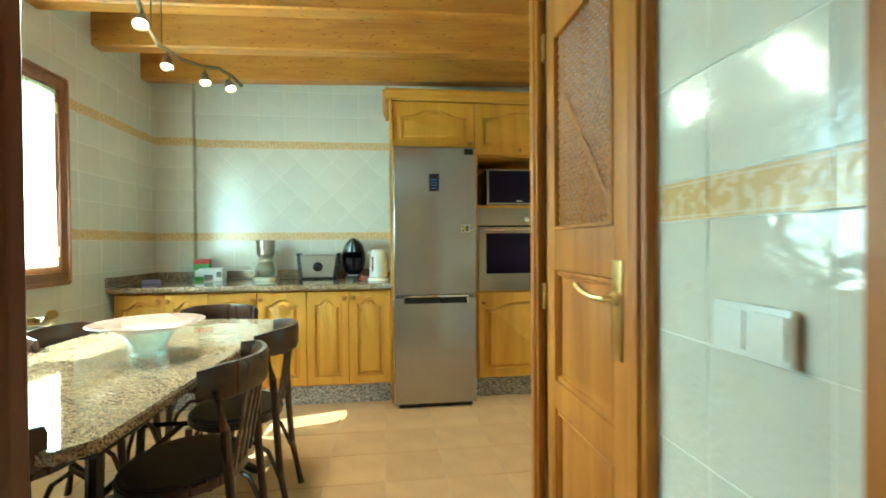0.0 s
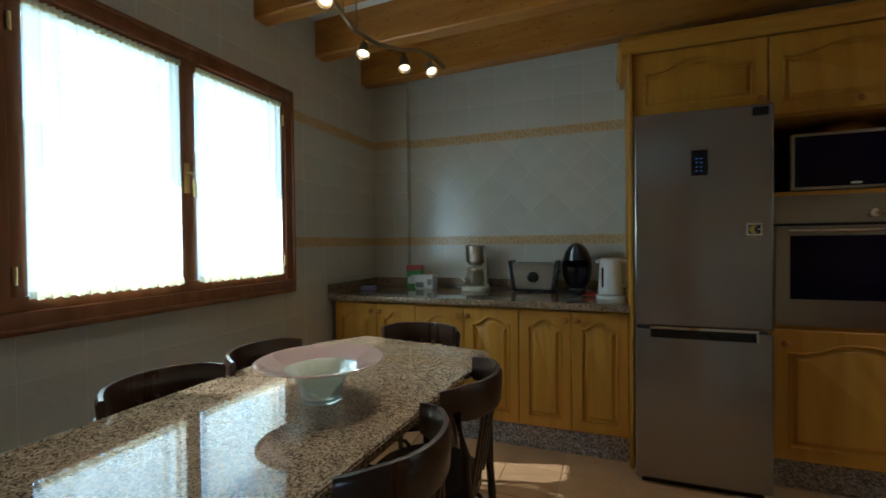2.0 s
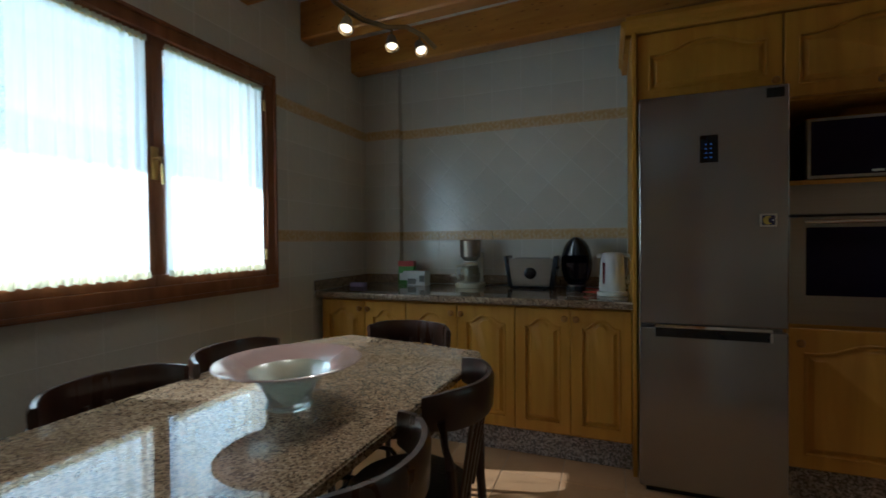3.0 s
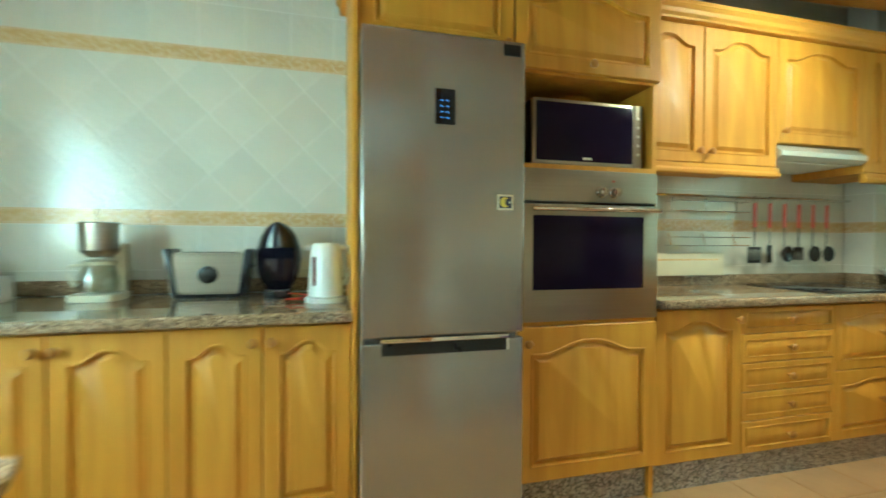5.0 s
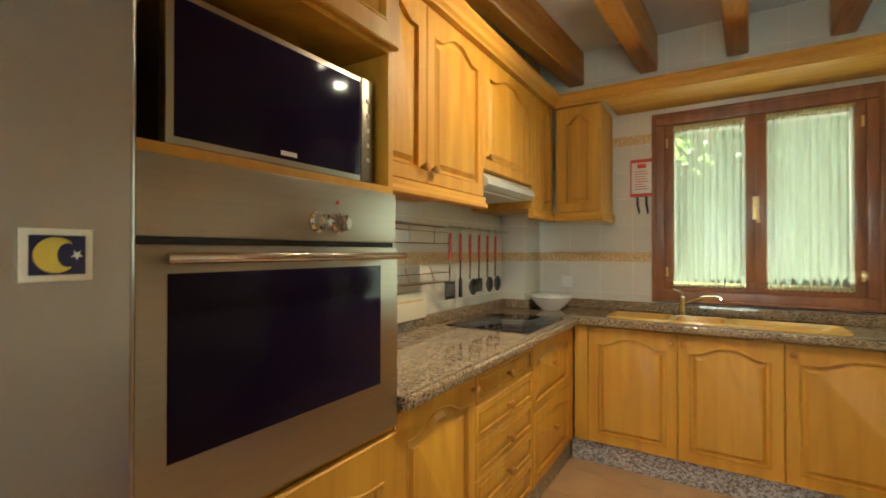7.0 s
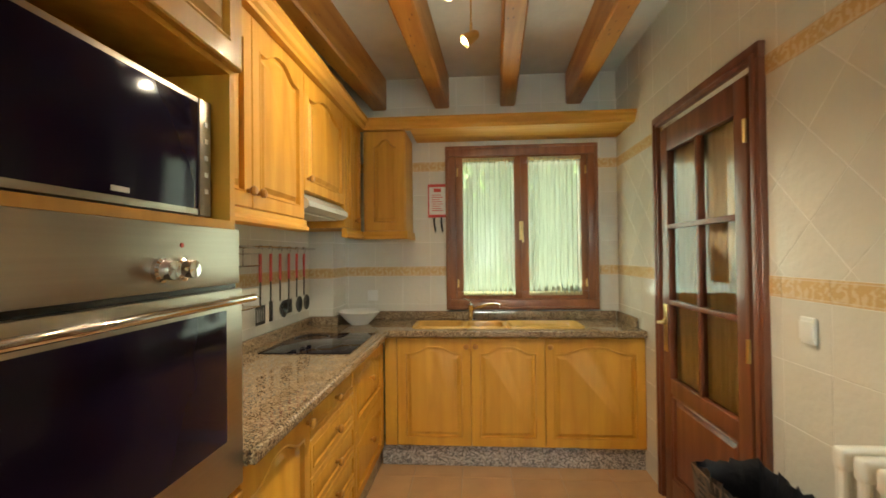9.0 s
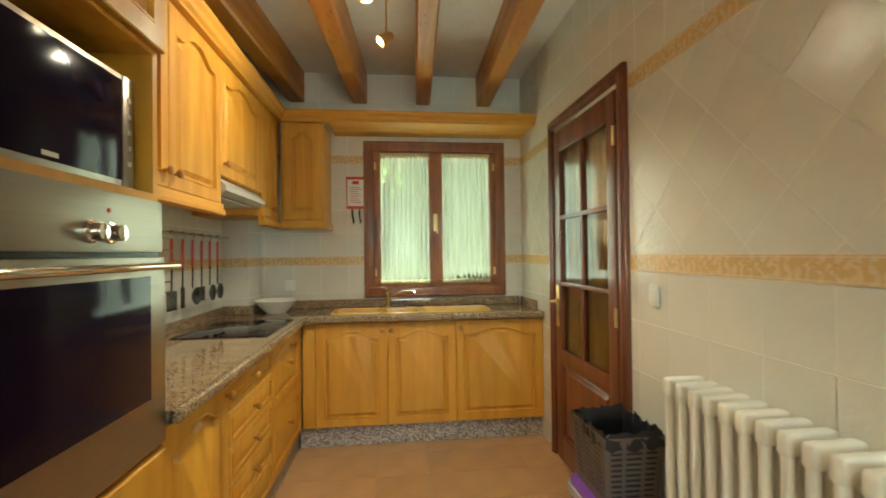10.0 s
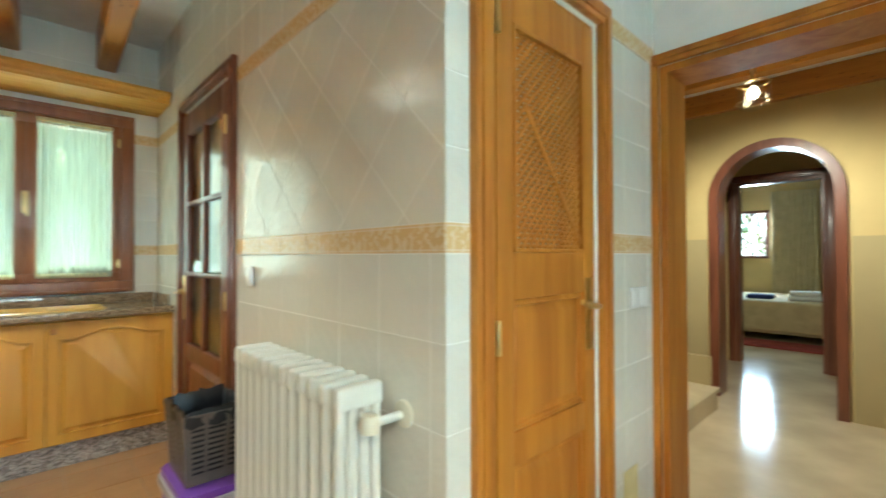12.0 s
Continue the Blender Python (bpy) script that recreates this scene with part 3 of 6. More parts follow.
tagged(part("wall_pantry_back", boxes((XC + 0.12, XE, YD - 0.22, YD, 0, 2.95), (XE, XE + 0.28, YD - 0.22, YR - 0.12, 0, 2.95)), PLASTER, smooth=False), kind="structure")
ceiling = tagged(part("ceiling", boxes((XW - 0.28, XE + 0.28, YD - 0.22, YN + 0.25, CEIL, CEIL + 0.2)), PLASTER, smooth=False), kind="structure")
floor = tagged(part("floor", boxes((XW - 0.28, XE + 0.28, YD - 0.22, YN + 0.25, -0.15, -0.004)), FLOOR_GROUT, smooth=False), kind="structure")

# ceiling beams, a little out of square
for y_w, y_e in ((3.74, 3.34), (3.15, 2.85), (2.60, 2.345), (2.06, 1.85), (1.52, 1.38), (0.98, 0.88)):
    bm = bmesh.new()
    x_end = XE if y_e > 1.6 else XC
    ye = y_w + (y_e - y_w) * (x_end - XW) / (XE - XW)
    sec = [(0, 2.525), (0.01, 2.515), (0.105, 2.515), (0.115, 2.525), (0.115, CEIL + 0.02), (0, CEIL + 0.02)]
    a = [bm.verts.new((XW, y_w + y, z)) for y, z in sec]
    b = [bm.verts.new((x_end, ye + y, z)) for y, z in sec]
    bm.faces.new(a), bm.faces.new(b)
    for i in range(6):
        bm.faces.new((a[i], a[(i + 1) % 6], b[(i + 1) % 6], b[i]))
    tagged(part("ceiling_beam", bm, BEAM, None, smooth=False), "varnished pine ceiling beam with dark knots", "beam", "ceiling beams")


tagged(part("eave_slab", boxes((XW - 0.72, XW - 0.27, WW[0] - 0.8, WW[1] + 0.8, 2.24, 2.32)), PLASTER, smooth=False), kind="structure")

# ---- windows ----
def window(name, y0, y1, z0, z1, m, span_label, handle_z, gap):
    """A two-leaf casement in the wall plane: x along the wall, -y into the room, with short sheer curtains on the leaves."""
    ob = thing(name)
    ob.matrix_basis = m
    tagged(ob, span_label, "window", kind="structure")
    w = y1 - y0
    f, s = (0.078, 0.050) if w > 1.3 else (0.08, 0.06)
    bm = bmesh.new()
    for r in ((0, w, z0, z0 + f), (0, w, z1 - f, z1), (0, f, z0 + f, z1 - f), (w - f, w, z0 + f, z1 - f)):
        box(bm, r[0], r[1], -0.045, 0.0, r[2], r[3], bevel=0.008)
        k = 0.022
        box(bm, r[0] + (k if r[0] == 0 else 0) * (r[1] - r[0] > f * 2), r[1], -0.0, 0.09, r[2], r[3])
    for r in ((0.012, w - 0.012, z0 + 0.010, z0 + 0.026), (0.012, w - 0.012, z1 - 0.026, z1 - 0.010), (0.012, 0.028, z0 + 0.03, z1 - 0.03), (w - 0.028, w - 0.012, z0 + 0.03, z1 - 0.03)):
        box(bm, r[0], r[1], -0.058, -0.044, r[2], r[3], bevel=0.005)
    part("window_frame", bm, WINDOWWOOD, ob)
    for a, b in ((f, w / 2), (w / 2, w - f)):
        leaf = part("sash", boxes((a, b, -0.03, 0.02, z0 + f, z0 + f + s), (a, b, -0.03, 0.02, z1 - f - s, z1 - f), (a, a + s, -0.03, 0.02, z0 + f + s, z1 - f - s), (b - s, b, -0.03, 0.02, z0 + f + s, z1 - f - s), bevel=0.004), WINDOWWOOD, ob)
        pane(leaf, a + s, b - s, z0 + f + s, z1 - f - s, -0.002, False)
        hx = a + 0.012 if a == f else b - 0.012
        for hz in (z0 + f + 0.12, z1 - f - 0.12):
            part("hinge", lathe(bmesh.new(), [(0.007, -0.03), (0.007, 0.03)], 10, (hx, -0.038, hz), closed=True), BRASS, leaf)
        # the curtain that belongs to this leaf
        cur = thing("curtain", label="short sheer cream curtain gathered on a window leaf", category="curtain", group="window curtains")
        cur.matrix_basis = m
        ca, cb, cz0, cz1 = a + s * 0.85, b - s * 0.85, z0 + f + s * gap, z1 - f - s * gap * 0.7
        n = 90
        cb_ = bmesh.new()
        cols = []
        for i in range(n + 1):
            u = i / n
            wob = 0.007 * math.sin(u * 62 + math.sin(u * 9) * 2) + 0.004 * math.sin(u * 131)
            col = []
            for j in range(7):
                vv = j / 6
                wz = cz0 + (cz1 - cz0) * vv + (0.006 * math.sin(u * 55) if j in (0, 6) else 0)
                col.append(cb_.verts.new((ca + (cb - ca) * u, -0.045 + wob * (0.6 + 0.5 * (1 - vv)), wz)))
            cols.append(col)
        for c1, c2 in zip(cols, cols[1:]):
            for j in range(6):
                cb_.faces.new((c1[j], c2[j], c2[j + 1], c1[j + 1]))
        part("cloth", cb_, CURTAIN if w > 1.3 else CURTAIN_E, cur)
        for zz, hh in ((cz0 - 0.012, 0.03), (cz1 - 0.018, 0.03)):
            hb = bmesh.new()
            prev = None
            for i in range(n + 1):
                u = i / n
                wob = 0.009 * math.sin(u * 150)
                x = ca + (cb - ca) * u
                q = (hb.verts.new((x, -0.052 + wob, zz + 0.004 * math.sin(u * 90))), hb.verts.new((x, -0.050 + wob, zz + hh)))
                if prev:
                    hb.faces.new((prev[0], q[0], q[1], prev[1]))
                prev = q
            part("lace_hem", hb, HEM, cur, "gathered yellowish lace hem")
        if w > 1.3:
            for u in (0.17, 0.80):
                eb = bmesh.new()
                x = ca + (cb - ca) * u
                for k in range(int((cz1 - cz0 - 0.08) / 0.034)):
                    zc = cz0 + 0.05 + k * 0.034
                    q = [eb.verts.new((x + 0.009 * math.cos(a), -0.0575, zc + 0.011 * math.sin(a))) for a in [math.pi * j / 4 for j in range(8)]]
                    r_ = [eb.verts.new((x + 0.0045 * math.cos(a), -0.0575, zc + 0.006 * math.sin(a))) for a in [math.pi * j / 4 for j in range(8)]]
                    for j in range(8):
                        eb.faces.new((q[j], q[(j + 1) % 8], r_[(j + 1) % 8], r_[j]))
                part("embroidery", eb, HEM, cur, "cream embroidered rings in a column", smooth=False, kind="stuff")
        part("rod", tube(bmesh.new(), [(ca, -0.046, cz1 - 0.008), (cb, -0.046, cz1 - 0.008)], 0.004), BRASS, cur)
    hb = boxes((w / 2 - 0.016, w / 2 + 0.016, -0.036, -0.03, handle_z - 0.07, handle_z + 0.07), bevel=0.002)
    hd = part("handle_plate", hb, BRASS, ob, "brass handle plate")
    part("handle", tube(bmesh.new(), [(w / 2, -0.036, handle_z + 0.02), (w / 2, -0.07, handle_z + 0.02), (w / 2 + 0.004, -0.075, handle_z - 0.02), (w / 2 + 0.01, -0.072, handle_z - 0.09)], 0.008), BRASS, hd)
    return ob


MW = Matrix.Translation((XW, WW[0], 0)) @ pose(0, 0, 0, 0, 0, 90)
window("window_1", WW[0], WW[1], WW[2], WW[3], MW, "reddish-brown two-leaf wooden window above the dining table", 1.56, 1.0)
ME = Matrix.Translation((XE, WE[1], 0)) @ pose(0, 0, 0, 0, 0, -90)
window("window_2", WE[0], WE[1], WE[2], WE[3], ME, "brown two-leaf wooden window above the kitchen sink", 1.56, 0.7)

# ---- doors ----


def casing(name, m, x0, x1, z1, width, mat, label, depth, both=True):
    """Moulded architrave round an opening, with its jambs. x along the wall, -y into the room."""
    ob = thing(name)
    ob.matrix_basis = m
    tagged(ob, label, "door frame", kind="structure")
    sides = ((-0.028, 0.0),) + (((depth, depth + 0.028),) if both else ())
    for ya, yb in sides:
        for r in ((x0 - width, x0, 0.0, z1), (x1, x1 + width, 0.0, z1), (x0 - width, x1 + width, z1, z1 + width)):
            bm = boxes((r[0], r[1], ya, yb, r[2], r[3]), bevel=0.006)
            ins = 0.018
            yy = (ya - 0.008, ya + 0.001) if ya < 0 else (yb - 0.001, yb + 0.008)
            if r[2] == 0.0:
                box(bm, r[0] + ins, r[1] - ins, yy[0], yy[1], 0.002, z1 + 0.02, bevel=0.004)
            else:
                box(bm, r[0] + ins, r[1] - ins, yy[0], yy[1], r[2] + ins, r[3] - ins, bevel=0.004)
            part("architrave", bm, mat, ob)
    part("jamb", boxes((x0 - 0.001, x0 + 0.03, 0.0, depth, 0, z1), (x1 - 0.03, x1 + 0.001, 0.0, depth, 0, z1), (x0 + 0.03, x1 - 0.03, 0.0, depth, z1 - 0.03, z1 + 0.001)), mat, ob)
    return ob


def lever(parent, x, z, y, turn, plate_h=0.24):
    """Brass lever on a long plate; turn +1 points to +x."""
    p = part("handle_plate", boxes((x - 0.02, x + 0.02, y - 0.006, y, z - plate_h * 0.62, z + plate_h * 0.38), bevel=0.003), BRASS, parent, "long brass handle plate")
    pts = [(x, y - 0.004, z), (x, y - 0.04, z), (x + 0.02 * turn, y - 0.052, z), (x + 0.06 * turn, y - 0.05, z + 0.004), (x + 0.10 * turn, y - 0.05, z + 0.012), (x + 0.125 * turn, y - 0.052, z + 0.024)]
    part("lever", tube(bmesh.new(), pts, 0.008), BRASS, p)
    part("escutcheon", lathe(bmesh.new(), [(0.018, 0), (0.018, -0.008), (0.01, -0.014)], 16, (x, y - 0.005, z), "y", True), BRASS, p)


# louvred lattice pantry door in the wall x = XC, seen from the west
MP = Matrix.Translation((XC, DP[1], 0)) @ pose(0, 0, 0, 0, 0, -90)
PW = DP[1] - DP[0]
casing("door_frame_1", MP, 0.0, PW, DP[2], 0.07, DOORWOOD, "orange varnished frame of the lattice door", 0.12)
door = thing("door_1", label="closed orange wooden door with a lattice panel and two raised panels", category="door")
door.matrix_basis = MP
tagged(door, kind="structure")
a, b = 0.032, PW - 0.032
st = 0.070
LB, LT = 1.225, 1.86
part("leaf_frame", boxes((a, a + st, -0.005, 0.035, 0.008, DP[2] - 0.034), (b - st, b, -0.005, 0.035, 0.008, DP[2] - 0.034), (a + st, b - st, -0.005, 0.035, LB - 0.13, LB), (a + st, b - st, -0.005, 0.035, LT, DP[2] - 0.034),
                         (a + st, b - st, -0.005, 0.035, 0.64, 0.73), (a + st, b - st, -0.005, 0.035, 0.008, 0.17), bevel=0.003), DOORWOOD, door)
for z0, z1 in ((0.73, LB - 0.13), (0.17, 0.64)):
    part("panel", panel_front(bmesh.new(), a + st, b - st, z0, z1, 0.002, 0.025, 0.012, arched=False, depth=0.008), DOORWOOD, door)
part("bead", boxes((a + st, a + st + 0.012, -0.009, 0.01, LB, LT), (b - st - 0.012, b - st, -0.009, 0.01, LB, LT), (a + st, b - st, -0.009, 0.01, LB, LB + 0.012), (a + st, b - st, -0.009, 0.01, LT - 0.012, LT), bevel=0.002), DOORWOOD, door)
lat = bmesh.new()
la, lb = a + st + 0.012, b - st - 0.012
for lay, sg in ((0, 1), (1, -1)):
    step = 0.030
    for k in range(-40, 70):
        c = la + k * step
        pts = []
        for zz in (LB + 0.012, LT - 0.012):
            pts.append((c + sg * (zz - LB), zz))
        (xa, za), (xb, zb) = pts
        t0, t1 = 0.0, 1.0
        lo, hi = sorted(((la - xa) / (xb - xa), (lb - xa) / (xb - xa)))
        t0, t1 = max(t0, lo), min(t1, hi)
        if t1 - t0 < 0.01:
            continue
        p, q = (xa + (xb - xa) * t0, za + (zb - za) * t0), (xa + (xb - xa) * t1, za + (zb - za) * t1)
        y = 0.006 + lay * 0.0045
        tube(lat, [(p[0], y, p[1]), (q[0], y, q[1])], 0, 4, flat=(0.0030, 0.0078), cap=True)
part("lattice", lat, DOORWOOD, door, "crossed thin wooden slats", smooth=False)
part("lattice_brace", tube(bmesh.new(), [(la + (lb - la) * 0.15, 0.0, LB + 0.42), (lb, 0.0, LB + 0.03)], 0, 4, flat=(0.003, 0.011)), DOORWOOD, door, "one slanting lighter slat")
lever(door, b - 0.045, 1.05, -0.005, -1)
for hz in (0.25, 1.0, 1.85):
    part("hinge", lathe(bmesh.new(), [(0.008, -0.045), (0.008, 0.045)], 10, (0.028, -0.012, hz), closed=True), BRASS, door)


def glazed_leaf(parent, a, b, top, mat, y0=-0.02, y1=0.02, z_lo=0.70, rows=3, cols=2, st=0.085):
    part("leaf_frame", boxes((a, a + st, y0, y1, 0.008, top), (b - st, b, y0, y1, 0.008, top), (a + st, b - st, y0, y1, top - 0.13, top), (a + st, b - st, y0, y1, z_lo - 0.08, z_lo), (a + st, b - st, y0, y1, 0.008, 0.16), bevel=0.003), mat, parent)
    part("panel", panel_front(bmesh.new(), a + st, b - st, 0.16, z_lo - 0.08, y0 + 0.005, 0.03, 0.012, arched=False), mat, parent)
    z_hi = top - 0.13
    bars = bmesh.new()
    for i in range(1, cols):
        x = a + st + (b - a - 2 * st) * i / cols
        box(bars, x - 0.012, x + 0.012, y0 + 0.002, y1 - 0.002, z_lo, z_hi, bevel=0.003)
    part("glazing_bar", bars, mat, parent)
    for j in range(1, rows):
        z = z_lo + (z_hi - z_lo) * j / rows
        part("glazing_bar", boxes((a + st, b - st, y0, y1, z - 0.012, z + 0.012), bevel=0.003), mat, parent)
    for i in range(cols):
        for j in range(rows):
            xa, xb = a + st + (b - a - 2 * st) * i / cols, a + st + (b - a - 2 * st) * (i + 1) / cols
            za, zb = z_lo + (z_hi - z_lo) * j / rows, z_lo + (z_hi - z_lo) * (j + 1) / rows
            pane(parent, xa + 0.01, xb - 0.01, za + 0.01, zb - 0.01)


# glazed door in the south wall, seen from the north: x of the frame runs west
MS = Matrix.Translation((DS[1], YR, 0)) @ pose(0, 0, 0, 0, 0, 180)
SW = DS[1] - DS[0]
casing("door_frame_2", MS, 0.0, SW, DS[2], 0.06, MAHOGANY, "dark reddish frame of the glazed door", 0.12)
door2 = thing("door_2", label="closed dark reddish door with six glass panes over a wooden panel", category="door")
door2.matrix_basis = MS
tagged(door2, kind="structure")
glazed_leaf(door2, 0.032, SW - 0.032, DS[2] - 0.034, MAHOGANY)
dcur = thing("door_curtain", label="plain cream curtain behind the glass of the door", category="curtain", group="window curtains")
dcur.matrix_basis = MS
db = bmesh.new()
prev = None
for i in range(81):
    x = 0.11 + (SW - 0.22) * i / 80
    y = 0.034 + 0.006 * math.sin(i * 0.8) + 0.003 * math.sin(i * 2.1)
    q = (db.verts.new((x, y, 0.68)), db.verts.new((x, y, 1.98)))
    if prev:
        db.faces.new((prev[0], q[0], q[1], prev[1]))
    prev = q
part("cloth", db, VOILE, dcur)
lever(door2, 0.032 + 0.04, 1.0, -0.02, 1, 0.26)
for hz in (0.3, 1.0, 1.85):
    part("hinge", lathe(bmesh.new(), [(0.008, -0.045), (0.008, 0.045)], 10, (SW - 0.03, -0.028, hz), closed=True), BRASS, door2)

# doorway to the hall, with its open glazed leaf
MK = Matrix.Translation((DK[1], YD, 0)) @ pose(0, 0, 0, 0, 0, 180)
casing("door_frame_3", MK, 0.0, DK[1] - DK[0], DK[2], 0.048, DOORWOOD, "brown wooden frame of the doorway to the hall", 0.22)
door3 = thing("door_3", -0.295, 0.375, 0, 129.5, "open dark wooden door with glass panes beside the dining table", "door")
tagged(door3, kind="structure")
glazed_leaf(door3, 0.0, 0.56, 1.98, MAHOGANY, cols=2, st=0.06)
# the far faces of these panes get a dark grey tint
for ch in door3.children:
    if len(ch.data.materials) > 1:
        ch.data.materials[1] = DARK_BACK
lever(door3, 0.525, 1.05, -0.02, -1, 0.26)

# ---- cabinets along the north wall ----
FY = 3.27


def base_unit(x, y, rz, w, depth, fronts, label, z0=0.14, z1=0.853, body=True):
    """A base cabinet: local x along it, front at y = 0 looking to -y. fronts: (kind, x0, x1, z0, z1, knob_x, knob_z)."""
    ob = thing("base_cabinet", x, y, 0, rz, label, "cabinet", "fitted kitchen cabinets")
    part("body", boxes((0.001, w - 0.001, 0.021, depth, z0, z1)), OAK, ob, smooth=False)
    for kind, xa, xb, za, zb, kx, kz in fronts:
        g = 0.0015
        if kind == "door":
            d = part("door", panel_front(bmesh.new(), xa + g, xb - g, za + g, zb - g, 0, 0.02, 0.052, 0.045), OAK, ob)
        elif kind == "plain":
            d = part("filler", boxes((xa + g, xb - g, 0, 0.02, za + g, zb - g), bevel=0.002), OAK, ob)
        else:
            wide = zb - za > 0.2
            d = part("drawer", panel_front(bmesh.new(), xa + g, xb - g, za + g, zb - g, 0, 0.02, 0.045 if wide else 0.026, 0.03, arched=wide), OAK, ob)
        if kx is not None:
            knob(d, kx, kz)
    return ob


DW, DEP = 0.69, YN - FY - 0.01
for xs in ((-1.855, -1.525, -1.235), (-1.235, -0.90, -0.555), (-0.555, -0.25, 0.058)):
    x0, xm, x1 = xs
    base_unit(x0, FY, 0, x1 - x0, 0.62, [("door", 0, xm - x0, 0.15, 0.843, xm - x0 - 0.03, 0.79), ("door", xm - x0, x1 - x0, 0.15, 0.843, xm - x0 + 0.03, 0.79)], "honey oak base cabinet with two arched doors under granite worktop")


def slab(name, rows, mat, label, category, bevel=0.004):
    ob = part(name, boxes(*rows, bevel=bevel), mat, None, label)
    tagged(ob, label, category)
    return ob




def worktop(label, lengths):
    """Stone lengths laid end to end, each with a slim rounded nosing: (rows, nosing row)."""
    ob = thing("worktop", label=label, category="worktop")
    for rows, nose in lengths:
        sl = bmesh.new()
        for r in rows:
            box(sl, *r, 0.853, 0.893)
        bmesh.ops.remove_doubles(sl, verts=sl.verts, dist=0.0005)
        st_ = part("stone_slab", sl, GRANITE, ob, smooth=False)
        part("nosing", boxes((*nose, 0.853, 0.893), bevel=0.010, seg=3), GRANITE, st_, "rounded granite front edge")
    return ob


worktop("polished pinkish granite worktop beside the fridge", [([(XW + 0.02, 0.062, 3.249, YN - 0.075)], (XW + 0.02, 0.062, 3.225, 3.2485))])
slab("upstand", [(XCH + 0.005, 0.062, YN - 0.03, YN - 0.006, 0.894, 0.962), (XW + 0.025, XCH, YN - 0.09, YN - 0.067, 0.894, 0.962), (XW + 0.006, XW + 0.022, 3.245, YN - 0.07, 0.894, 0.962)], GRANITE, "granite upstand along the wall behind the worktop", "upstand", 0.003)
slab("plinth", [(XW + 0.03, 0.058, FY + 0.03, FY + 0.05, 0.001, 0.148)], PLINTH, "speckled granite plinth under the base cabinets", "plinth", 0.002)

# fridge side panel, top boxes and oven tower
FX0, FX1, TX1 = 0.082, 0.677, 1.392
slab("tall_panel", [(0.060, 0.079, FY - 0.04, YN2 - 0.01, 0.0, 2.26)], OAK, "tall honey oak end panel beside the fridge", "panel", 0.002)
tower = thing("oven_tower", 0.70, FY, 0, 0, "tall honey oak housing for oven and microwave", "cabinet", "fitted kitchen cabinets")
tw = TX1 - 0.70
for r_ in ((0.002, 0.022, 0.005, 0.58, 0.14, 2.25), (tw - 0.022, tw, 0.005, 0.58, 0.001, 2.25)):
    part("side_panel", boxes(r_), OAK, tower, smooth=False)
for r_ in ((0.022, tw - 0.022, 0.005, 0.56, 0.800, 0.817), (0.022, tw - 0.022, 0.005, 0.56, 1.456, 1.476), (0.022, tw - 0.022, 0.005, 0.56, 1.845, 1.865)):
    part("shelf", boxes(r_), OAK, tower, smooth=False)
part("back_panel", boxes((0.022, tw - 0.022, 0.56, 0.58, 0.14, 2.25)), OAK, tower, smooth=False)
d = part("door", panel_front(bmesh.new(), 0.02, tw - 0.005, 0.155, 0.800, -0.018, 0.02, 0.06, 0.05), OAK, tower)
knob(d, 0.06, 0.735, -0.018)
d = part("door", panel_front(bmesh.new(), 0.002, tw + 0.0, 1.857, 2.245, -0.018, 0.02, 0.055, 0.05), OAK, tower)
knob(d, tw / 2, 1.892, -0.018)
topbox = thing("top_cabinet", 0.079, FY, 0, 0, "honey oak cabinet with an arched panel door above the fridge", "cabinet", "fitted kitchen cabinets")
part("body", boxes((0.003, 0.619, 0.003, 0.58, 1.91, 2.25)), OAK, topbox, smooth=False)
d = part("door", panel_front(bmesh.new(), 0.004, 0.617, 1.905, 2.245, -0.018, 0.02, 0.055, 0.05), OAK, topbox)
knob(d, 0.585, 1.935, -0.018)
CORN = [(0.02, 2.252), (-0.026, 2.252), (-0.030, 2.262), (-0.044, 2.272), (-0.050, 2.290), (-0.066, 2.306), (-0.066, 2.325), (0.02, 2.325)]
cornice = thing("cornice", 0.0, FY, 0, 0, "moulded honey oak cornice on the tall units", "cornice")
bm = profile_run(bmesh.new(), CORN, 0.03, TX1 + 0.01)
part("moulding", bm, OAK_H, cornice, smooth=False)
bm = profile_run(bmesh.new(), [(-0.03, 2.252), (0.0, 2.252), (0.0, 2.325), (-0.05, 2.325), (-0.05, 2.306), (-0.036, 2.290)], 0.0, 0.58)
bm.transform(pose(0.058, -0.02, 0, 0, 0, 90) @ Matrix.Diagonal((1, -1, 1, 1)) @ pose(0, 0, 0))
part("moulding", bm, OAK_H, cornice, smooth=False)
slab("plinth", [(0.70, 3.21, FY + 0.03, FY + 0.05, 0.001, 0.138)], PLINTH, "speckled granite plinth under the hob side cabinets", "plinth", 0.002)

# fridge
fr = thing("fridge_freezer", FX0, 3.10, 0, 0, "tall silver fridge-freezer with a freezer door below", "fridge")
W = FX1 - FX0
part("body", boxes((0.006, W - 0.006, 0.052, 0.66, 0.04, 1.87), bevel=0.006), FRIDGE, fr)
up = part("upper_door", boxes((0, W, 0, 0.05, 0.815, 1.88), bevel=0.010, seg=3), FRIDGE, fr, "silver fridge door")
low = part("lower_door", boxes((0, W, 0, 0.05, 0.032, 0.798), bevel=0.010, seg=3), FRIDGE, fr, "silver freezer door")
part("grip_recess", boxes((0.07, W - 0.07, -0.0015, 0.0, 0.755, 0.797)), BLACK, low, "black recessed grip")
part("grip_trim", boxes((0.065, W - 0.06, -0.006, 0.006, 0.799, 0.813), bevel=0.002), CHROME, fr)
